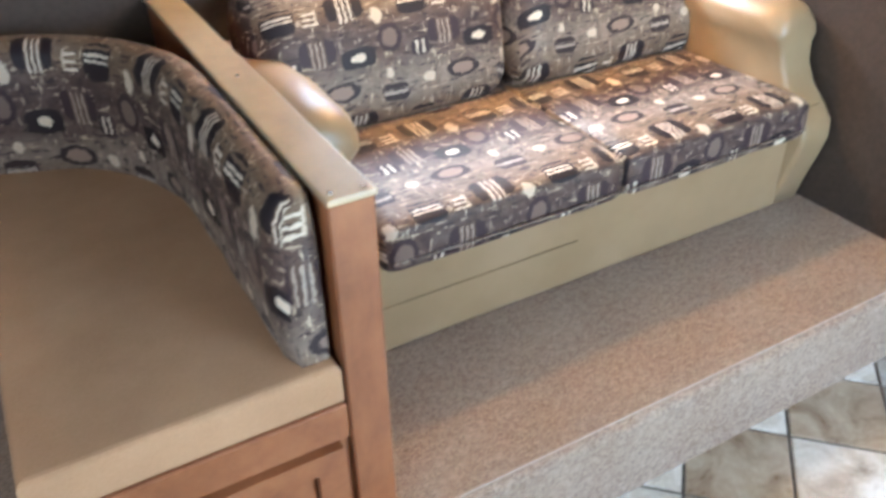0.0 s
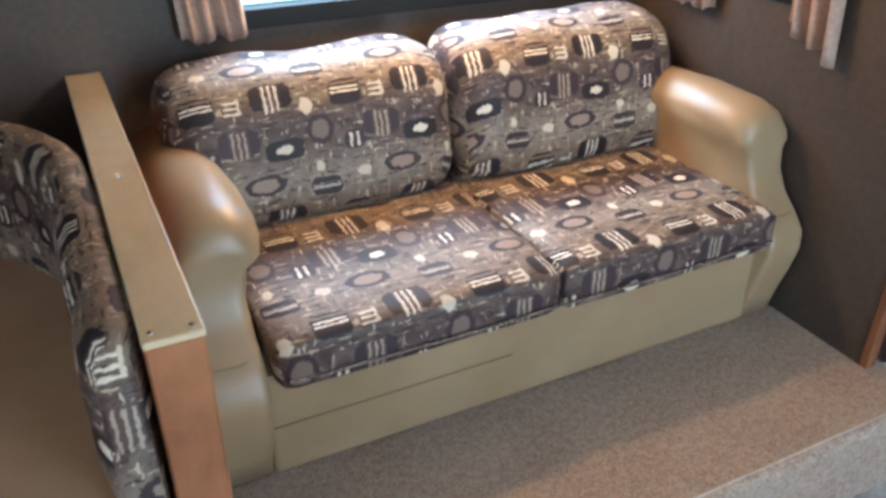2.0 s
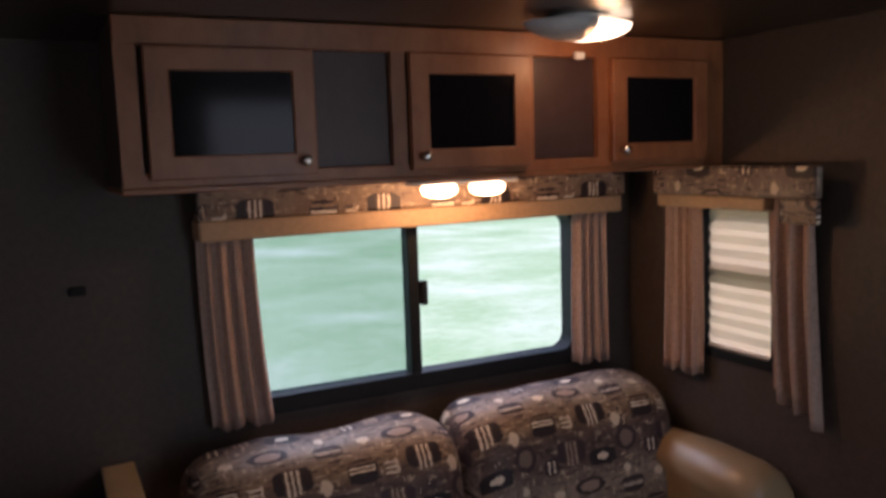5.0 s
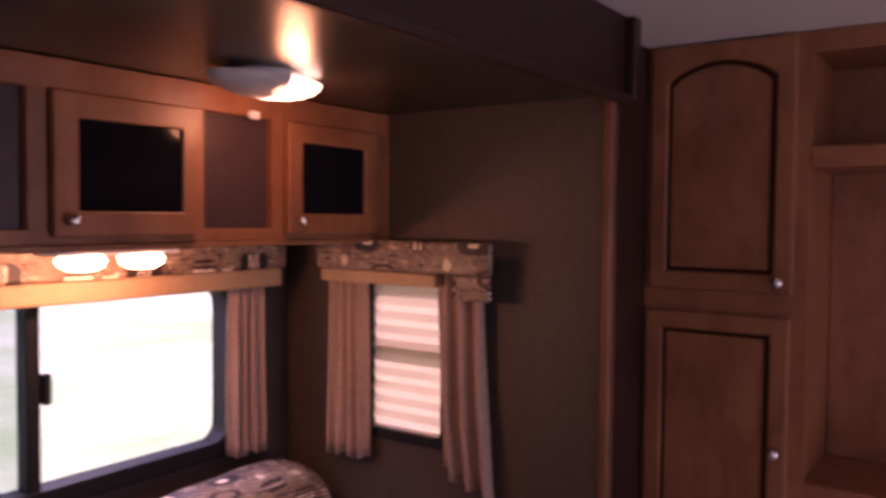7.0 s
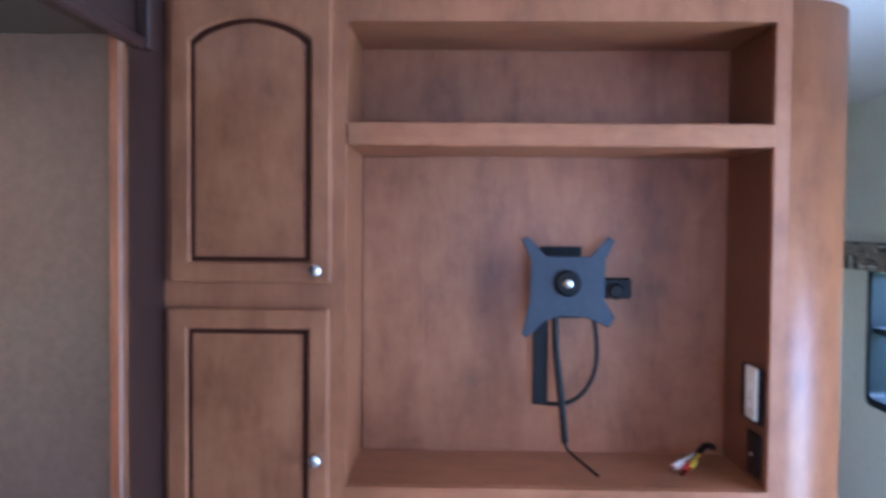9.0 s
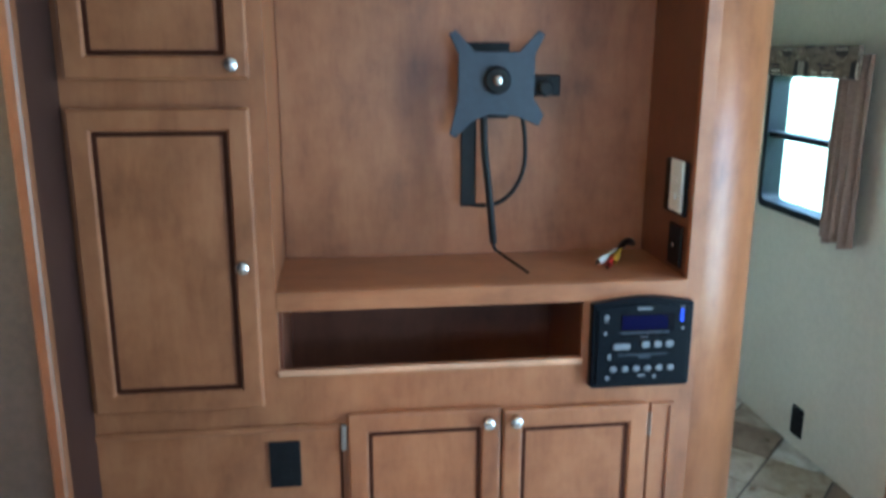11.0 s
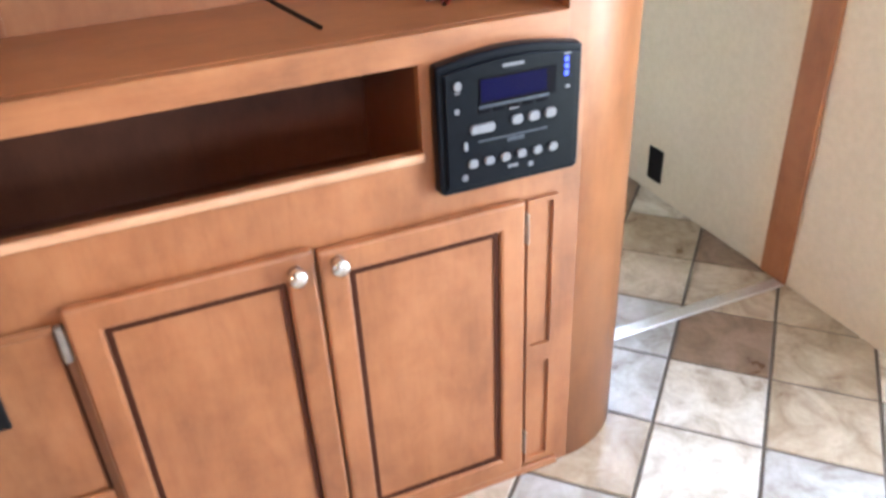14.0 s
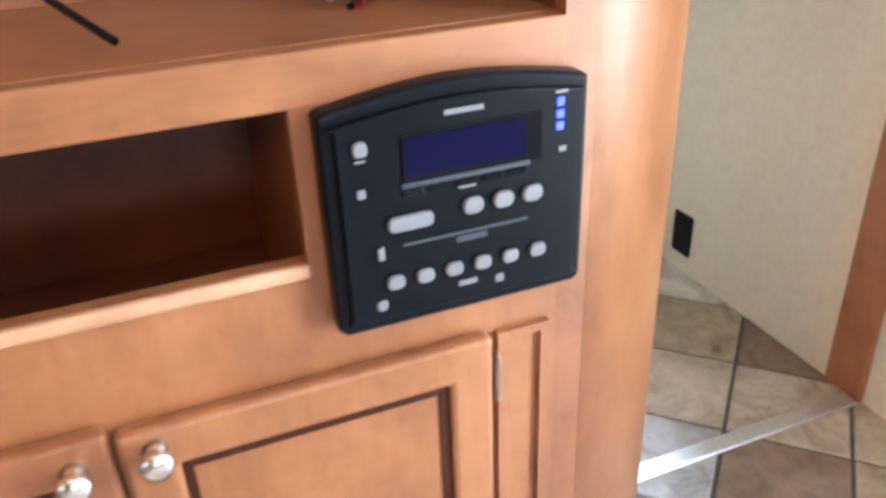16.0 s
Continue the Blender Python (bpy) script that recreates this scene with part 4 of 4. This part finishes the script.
def panel_door(y0, y1, z0, z1, ky, kz, f=0.048, arch=0.0, hinge=None):
    """A framed door with a recessed panel; y0 > y1."""
    x0, x1 = -0.02, -0.0008
    if arch:
        n = 12
        inner = [(y1 + f, z0 + f), (y0 - f, z0 + f)]
        outer = [(y1, z0), (y0, z0)]
        for i in range(n + 1):
            t = i / n
            y = y0 - f - (y0 - y1 - 2 * f) * t
            inner.append((y, z1 - f - arch + arch * math.sin(math.pi * t) ** 0.7))
            outer.append((y0 + (y1 - y0) * t, z1))
    else:
        inner = [(y1 + f, z0 + f), (y0 - f, z0 + f), (y0 - f, z1 - f), (y1 + f, z1 - f)]
        outer = [(y1, z0), (y0, z0), (y0, z1), (y1, z1)]
    d = part("door", ring_frame(outer, inner, "x", x0, x1, 0.006), WOOD, ent)
    shrink = lambda ps, g: [(p[0] + (g if p[0] < (y0 + y1) / 2 else -g), p[1] + (g if p[1] < (z0 + z1) / 2 else -g)) for p in ps]
    part("panel", prism(shrink(inner, -0.002), "x", x0 + 0.009, x1 - 0.001), WOOD, d)
    part("glaze_line", ring_frame(shrink(inner, 0.0003), shrink(inner, 0.0105), "x", x0 + 0.006, x0 + 0.0088), GLAZE, d, "dark glazed groove")
    knob(d, (x0, ky, kz))
    if hinge:
        for hz in (z0 + 0.07, z1 - 0.06):
            hw = 0.003 if hinge < -2 else 0.007
            part("hinge", box(-0.016, -0.001, hinge - hw, hinge + hw, hz - 0.032, hz + 0.032, 0.003), HINGE, d, "dull nickel hinge")
    return d


panel_door(-0.968, -1.338, 1.447, 2.094, -1.305, 1.477, arch=0.05)
panel_door(-0.962, -1.334, 0.706, 1.388, -1.305, 1.045)
panel_door(-1.522, -1.8885, 0.026, 0.676, -1.856, 0.645, hinge=-1.513)
panel_door(-1.8935, -2.258, 0.026, 0.668, -1.924, 0.645, hinge=-2.266)
# plain board with socket, and the vented panel below
part("side_board", box(-0.006, -0.0008, -1.503, -0.925, 0.325, 0.642, 0.001), WOOD, ent)
part("board_trim", box(-0.011, -0.0063, -1.507, -0.915, 0.638, 0.652, 0.002), WOOD_H, ent)
part("dark_joint", box(-0.0075, -0.006, -1.509, -1.5035, 0.03, 0.65), GLAZE, ent)
vent = part("vent_panel", box(-0.012, -0.0008, -1.508, -0.872, 0.004, 0.316, 0.002), WOOD_H, ent)
SLAT = plain("tan_louvre_slats", (0.3, 0.155, 0.068), 0.5)
for a, b in ((-1.172, -0.888), (-1.48, -1.212)):
    for i in range(13):
        z = 0.03 + 0.0187 * i
        tilt = [(-0.0136, z + 0.0085), (-0.02, z), (-0.021, z + 0.0018), (-0.0145, z + 0.0105)]
        bm = bmesh.new()
        lo, hi = [bm.verts.new((p[0], a, p[1])) for p in tilt], [bm.verts.new((p[0], b, p[1])) for p in tilt]
        bm.faces.new(lo), bm.faces.new(hi[::-1])
        for q in range(4):
            bm.faces.new((lo[(q + 1) % 4], lo[q], hi[q], hi[(q + 1) % 4]))
        bmesh.ops.recalc_face_normals(bm, faces=bm.faces[:])
        part("slat", bm, SLAT, vent)
    part("louvre_backing", box(-0.0135, -0.0121, a, b, 0.024, 0.274), GLAZE, vent)

# narrow recessed stile beside the doors
part("recess", box(-0.0022, -0.0006, -2.318, -2.276, 0.342, 0.652), WOOD, ent)
part("recess", box(-0.0022, -0.0006, -2.318, -2.276, 0.045, 0.297), WOOD, ent)
bm = bmesh.new()
for y0, y1, z0, z1 in ((-2.328, -2.318, 0.03, 0.662), (-2.276, -2.268, 0.03, 0.662), (-2.318, -2.276, 0.297, 0.342), (-2.318, -2.276, 0.652, 0.662), (-2.318, -2.276, 0.03, 0.045)):
    box(-0.009, -0.0007, y0, y1, z0, z1, 0, bm)
part("stile_trim", bm, WOOD, ent)
part("base_lip", box(-0.012, -0.0008, -2.345, -1.51, 0.002, 0.022, 0.002), WOOD_H, ent)


def outlet(at, axis, w, h, label, holes=True):
    x, y, z = at
    if axis == "x":
        th = thing("wall_outlet", (x, y, z), label, "outlet", "outlets")
        part("plate", box(x - 0.007, x, y - w / 2, y + w / 2, z - h / 2, z + h / 2, 0.003, seg=2), BLACKPLASTIC, th)
        for dz in (-0.022, 0.022):
            part("socket", box(x - 0.0085, x - 0.0071, y - 0.014, y + 0.014, z + dz - 0.012, z + dz + 0.012, 0.0006), BLACKPLASTIC, th)
    else:
        th = thing("wall_outlet", (x, y, z), label, "outlet", "outlets")
        part("plate", box(x - w / 2, x + w / 2, y, y + 0.007, z - h / 2, z + h / 2, 0.003, seg=2), BLACKPLASTIC, th)
        for dz in (-0.022, 0.022):
            part("socket", box(x - 0.014, x + 0.014, y + 0.0071, y + 0.0085, z + dz - 0.012, z + dz + 0.012, 0.0006), BLACKPLASTIC, th)
    return th


outlet((-0.0063, -1.374, 0.555), "x", 0.073, 0.118, "black wall outlet on the maple side board")
outlet((0.922, YS, 0.108), "y", 0.073, 0.118, "black wall outlet low on the beige wall")
sw = thing("switch_plate", (0.09, ny1, 1.19), "pale switch plate on a black box inside the niche", "switch")
part("back_box", box(0.03, 0.15, ny1, ny1 + 0.012, 1.12, 1.25, 0.003), BLACKPLASTIC, sw)
part("plate", box(0.032, 0.1, ny1 + 0.0125, ny1 + 0.02, 1.13, 1.255, 0.003, seg=2), WHITE, sw, "cream switch plate")
for z in (1.17, 1.21):
    part("rocker", box(0.054, 0.078, ny1 + 0.0205, ny1 + 0.025, z - 0.012, z + 0.012, 0.002), WHITE, sw)
jack = thing("socket_plate", (0.08, ny1, 1.04), "black socket plate inside the niche", "outlet")
part("plate", box(0.04, 0.115, ny1, ny1 + 0.008, 0.99, 1.095, 0.003), BLACKPLASTIC, jack)
part("jack", lathe([(0.006, 0), (0.006, 0.006), (0.003, 0.008)], (0.07, ny1 + 0.0082, 1.045), "y", 10), CHROME, jack)

# radio
rad = thing("wall_radio", (0, -2.223, 0.716), "black wall-mounted stereo with blue display and pale buttons", "radio")


def ry(u):
    return -2.102 - 0.249 * u


def rz(v):
    return 0.716 + 0.223 * v


def outline(grow, top):
    out = [(ry(0) + grow, rz(0.03) - grow), (ry(0.03), rz(0) - grow), (ry(0.97), rz(0) - grow), (ry(1) - grow, rz(0.03) - grow), (ry(1) - grow, rz(0.94) + grow)]
    for i in range(11):
        t = 1 - i / 10
        out.append((ry(0.02 + 0.96 * t), rz(0.955) + top * math.sin(math.pi * t) + grow))
    return out + [(ry(0) + grow, rz(0.94) + grow)]


part("housing", prism(outline(0.0, 0.014), "x", -0.026, -0.0005, 0.005, 3), RADIOBLACK, rad)
face = part("face_plate", prism(outline(-0.012, 0.012), "x", -0.031, -0.0262, 0.002, 2), RADIOBLACK, rad)


def dot(name, u, v, w, h, mat, parent, depth=0.004, bevel=0.0015, label=""):
    v += 0.04 if v < 0.6 else 0.0
    if bevel >= 0.003:
        cy, cz = ry(u - 0.028), rz(v)
        return part(name, prism(round_rect(cy - w / 2, cy + w / 2, cz - h / 2, cz + h / 2, min(w, h) * 0.42, 4), "x", -0.0312 - depth, -0.0312, 0.0012, 1), mat, parent, label)
    return part(name, box(-0.0312 - depth, -0.0312, ry(u - 0.028) - w / 2, ry(u - 0.028) + w / 2, rz(v) - h / 2, rz(v) + h / 2, bevel, seg=2), mat, parent, label)


part("screen_bezel", box(-0.0328, -0.0312, ry(0.8), ry(0.27), rz(0.64), rz(0.84), 0.0006), SMOKED, rad)
dot("display", 0.535, 0.75, 0.112, 0.034, SCREEN, rad, 0.0022, 0.0, "dark blue display")
dot("display_ledge", 0.535, 0.636, 0.122, 0.005, STEELGREY, rad, 0.003)
dot("name_bar", 0.53, 0.9, 0.036, 0.0045, BUTTON, rad, 0.0012, 0.0)
dot("power_button", 0.155, 0.815, 0.0125, 0.014, BUTTON, rad, 0.004, 0.003, "pale round power button")
dot("mark", 0.155, 0.765, 0.009, 0.002, BUTTON, rad, 0.0008, 0.0)
dot("mark", 0.15, 0.595, 0.007, 0.008, BUTTON, rad, 0.0008, 0.0)
for i in range(3):
    dot("led", 0.9, 0.865 - 0.05 * i, 0.0075, 0.008, BLUELED, rad, 0.0015, 0.001, "glowing blue led")
dot("mark", 0.905, 0.905, 0.012, 0.0025, BUTTON, rad, 0.0008, 0.0)
dot("mark", 0.915, 0.665, 0.007, 0.005, BUTTON, rad, 0.0008, 0.0)
for i in range(5):
    dot("menu_button", 0.33 + 0.1 * i, 0.565, 0.019, 0.007, SMOKED, rad, 0.002, 0.001)
dot("mark", 0.535, 0.548, 0.016, 0.004, BUTTON, rad, 0.0008, 0.0)
dot("wide_button", 0.315, 0.445, 0.042, 0.0145, BUTTON, rad, 0.005, 0.003)
for u in (0.553, 0.672, 0.79):
    dot("button", u, 0.46, 0.0195, 0.0155, BUTTON, rad, 0.005, 0.003)
dot("disc_slot", 0.53, 0.345, 0.122, 0.003, STEELGREY, rad, 0.001, 0.0)
dot("mark", 0.55, 0.315, 0.03, 0.006, STEELGREY, rad, 0.0008, 0.0)
dot("eject_button", 0.2, 0.33, 0.006, 0.013, BUTTON, rad, 0.003, 0.001)
for i in range(6):
    dot("button", 0.245 + 0.114 * i, 0.19, 0.0165, 0.0135, BUTTON, rad, 0.005, 0.003)
dot("mark", 0.53, 0.105, 0.018, 0.005, BUTTON, rad, 0.0008, 0.0)
dot("mark", 0.66, 0.088, 0.008, 0.008, BUTTON, rad, 0.0008, 0.0)
dot("jack", 0.19, 0.09, 0.011, 0.011, BUTTON, rad, 0.002, 0.003)

# television bracket
MX, MY, MZ = 0.2, -1.905, 1.437
mount = thing("television_bracket", (NB, MY, MZ), "slate steel TV bracket on the niche back", "bracket")
h, v = 0.118, 0.118
pts = [(h, v * 0.92), (h * 0.86, v), (0.055, 0.068), (-0.055, 0.068), (-h * 0.86, v), (-h, v * 0.92), (-h * 0.8, 0.06), (-h * 0.8, -0.045), (-h * 1.02, -0.085), (-h * 0.9, -0.112),
       (-0.05, -0.088), (0.02, -0.083), (0.06, -0.1), (h * 0.86, -0.14), (h * 0.98, -0.13), (h * 0.82, -0.05), (h * 0.8, 0.06)]
part("plate", prism([(MY + a, MZ + b) for a, b in pts], "x", MX, MX + 0.006, 0.0015, 1), STEELGREY, mount)
part("hub", lathe([(0.034, 0.0), (0.034, -0.008), (0.028, -0.014), (0.02, -0.015)], (MX, MY, MZ), "x", 20), BLACKPLASTIC, mount, smooth=False)
part("bolt", lathe([(0.013, 0.0), (0.012, -0.006), (0.006, -0.009)], (MX - 0.0152, MY, MZ), "x", 12), CHROME, mount, "bright centre bolt", smooth=True)
part("arm", box(MX + 0.007, NB - 0.012, MY - 0.03, MY + 0.03, MZ - 0.05, MZ + 0.03, 0.004), BLACKPLASTIC, mount)
part("wall_plate", box(NB - 0.012, NB - 0.0065, MY - 0.05, MY + 0.06, MZ - 0.1, MZ + 0.09, 0.002), BLACKPLASTIC, mount)
part("side_arm", box(MX + 0.02, MX + 0.06, MY - 0.165, MY - 0.085, MZ - 0.04, MZ + 0.012, 0.004), BLACKPLASTIC, mount)
part("side_knob", lathe([(0.022, 0.0), (0.022, -0.012), (0.014, -0.018)], (MX + 0.02, MY - 0.125, MZ - 0.02), "x", 14), BLACKPLASTIC, mount)
part("strap", box(MX + 0.02, MX + 0.028, MY + 0.045, MY + 0.085, MZ - 0.315, MZ - 0.06, 0.003), BLACKPLASTIC, mount, "hanging black webbing strap")
tc = thing("antenna_cable", (0.2, MY, 0.98), "black cable hanging from the bracket to the niche floor", "cable")
wire("lead", [(MX + 0.02, MY + 0.028, MZ - 0.07), (MX + 0.01, MY + 0.03, MZ - 0.15), (MX + 0.0, MY + 0.014, MZ - 0.28), (0.2, MY + 0.001, 1.03)], 0.0095, BLACKPLASTIC, tc)
wire("lead", [(0.2, MY + 0.003, 1.05), (0.2, MY - 0.0, 1.02), (0.195, MY - 0.004, 1.012), (0.14, MY - 0.034, 0.996), (0.085, MY - 0.064, 0.981)], 0.004, BLACKPLASTIC, tc)
wire("lead", [(MX + 0.02, MY - 0.07, MZ - 0.09), (MX + 0.01, MY - 0.085, MZ - 0.18), (MX + 0.01, MY - 0.06, MZ - 0.27), (MX + 0.02, MY + 0.0, MZ - 0.32), (MX + 0.024, MY + 0.06, MZ - 0.31)], 0.006, BLACKPLASTIC, tc)

av = thing("audio_cable", (0.2, -2.22, 0.977), "short audio cable with white, red and yellow plugs", "cable")
wire("lead", [(0.3, -2.31, 0.995), (0.27, -2.29, 1.012), (0.235, -2.26, 1.01), (0.215, -2.245, 1.0)], 0.009, BLACKPLASTIC, av)
for m, dx, dy, lift in ((WHITE, -0.004, 0.028, 0.006), (RED, -0.02, 0.008, 0.0), (YELLOW, 0.0, -0.012, 0.004)):
    a = Vector((0.215, -2.245 + dy * 0.3, 1.0))
    b = Vector((0.135 + dx, -2.19 + dy, 0.985 + lift))
    d = (b - a).normalized()
    wire("lead", [a, (a + b) / 2 + Vector((0, 0, 0.006)), b], 0.004, BLACKPLASTIC if m is RED else m, av)
    wire("plug", [b - d * 0.045, b - d * 0.012, b], 0.0088, m, av)
    wire("plug_tip", [b, b + d * 0.008, b + d * 0.016], 0.004, CHROME, av)

# ---------- floor tiles ----------
S = 0.2395
U0, V0 = -2.60, 2.61
half = S / 2 - 0.0042
bm = bmesh.new()
bmesh.ops.create_cube(bm, size=1)
for v in bm.verts:
    v.co = Vector((v.co.x * 2 * half, v.co.y * 2 * half, v.co.z * 0.012))
bmesh.ops.bevel(bm, geom=[e for e in bm.edges if e.verts[0].co.z > 0 and e.verts[1].co.z > 0], offset=0.002, segments=1, affect="EDGES")
TILEMESH = {}
for tone, mat in TILES.items():
    TILEMESH[tone] = finish("tile", bm.copy(), mat)
bm.free()
# tiles whose tone is known by where they lie
LAID = [(0.19, -2.99, "brown"), (0.45, -3.19, "brown"), (1.01, -3.17, "brown"), (0.75, -3.1, "tan"), (0.36, -3.05, "tan"), (0.56, -2.97, "tan"),
        (0.92, -3.22, "pale"), (0.31, -2.81, "grey"), (0.01, -2.77, "pale"), (-0.13, -2.56, "pale"), (-0.12, -2.7, "grey"), (0.17, -2.65, "grey"),
        (0.05, -3.12, "tan"), (-0.1, -2.98, "tan"), (-0.1, -2.03, "pale")]
period = S * math.sqrt(2)
spots = []
for i in range(-30, 31):
    for j in range(-30, 31):
        su, sv = U0 + period * (i + 0.5), V0 + period * (j + 0.5)
        x, y = (su + sv) / 2, (su - sv) / 2
        if XW - 0.1 < x < XE + 0.1 and YS - 0.16 < y < EDGE + 0.17 or -0.42 < x < 0.12 and EDGE < y < -0.78:
            spots.append((x, y))
walls = ((1, YS + 0.001, -1), (0, XW + 0.001, -1), (0, XE - 0.001, 1))
for x, y in spots:
    if x > 0.12 and y > -2.3:
        continue
    turn = math.pi / 4 + random.choice((0, 1, 2, 3)) * math.pi / 2
    known = [tone for a, b, tone in LAID if math.hypot(x - a, y - b) < S * 0.5]
    tone = known[0] if known else random.choice(("pale", "pale", "grey", "tan"))
    me = TILEMESH[tone]
    near = [(ax, at, s) for ax, at, s in walls if abs((x, y)[ax] - at) < S * 0.72]
    if near:
        bm = bmesh.new()
        bm.from_mesh(TILEMESH[tone])
        m = Matrix.Translation((x, y, 0)) @ Matrix.Rotation(turn, 4, "Z")
        inv = m.inverted()
        for ax, at, s in near:
            co, no = Vector((0, 0, 0)), Vector((0, 0, 0))
            co[ax], no[ax] = at, s
            bmesh.ops.bisect_plane(bm, geom=bm.verts[:] + bm.edges[:] + bm.faces[:], plane_co=inv @ co, plane_no=inv.to_3x3() @ no, clear_outer=True)
        if not bm.faces:
            bm.free()
            continue
        me = finish("tile", bm, TILES[tone])
    ob = new("tile", me)
    ob.location = (x, y, -0.006)
    ob.rotation_euler = (0, 0, turn)
    ob.parent = floor
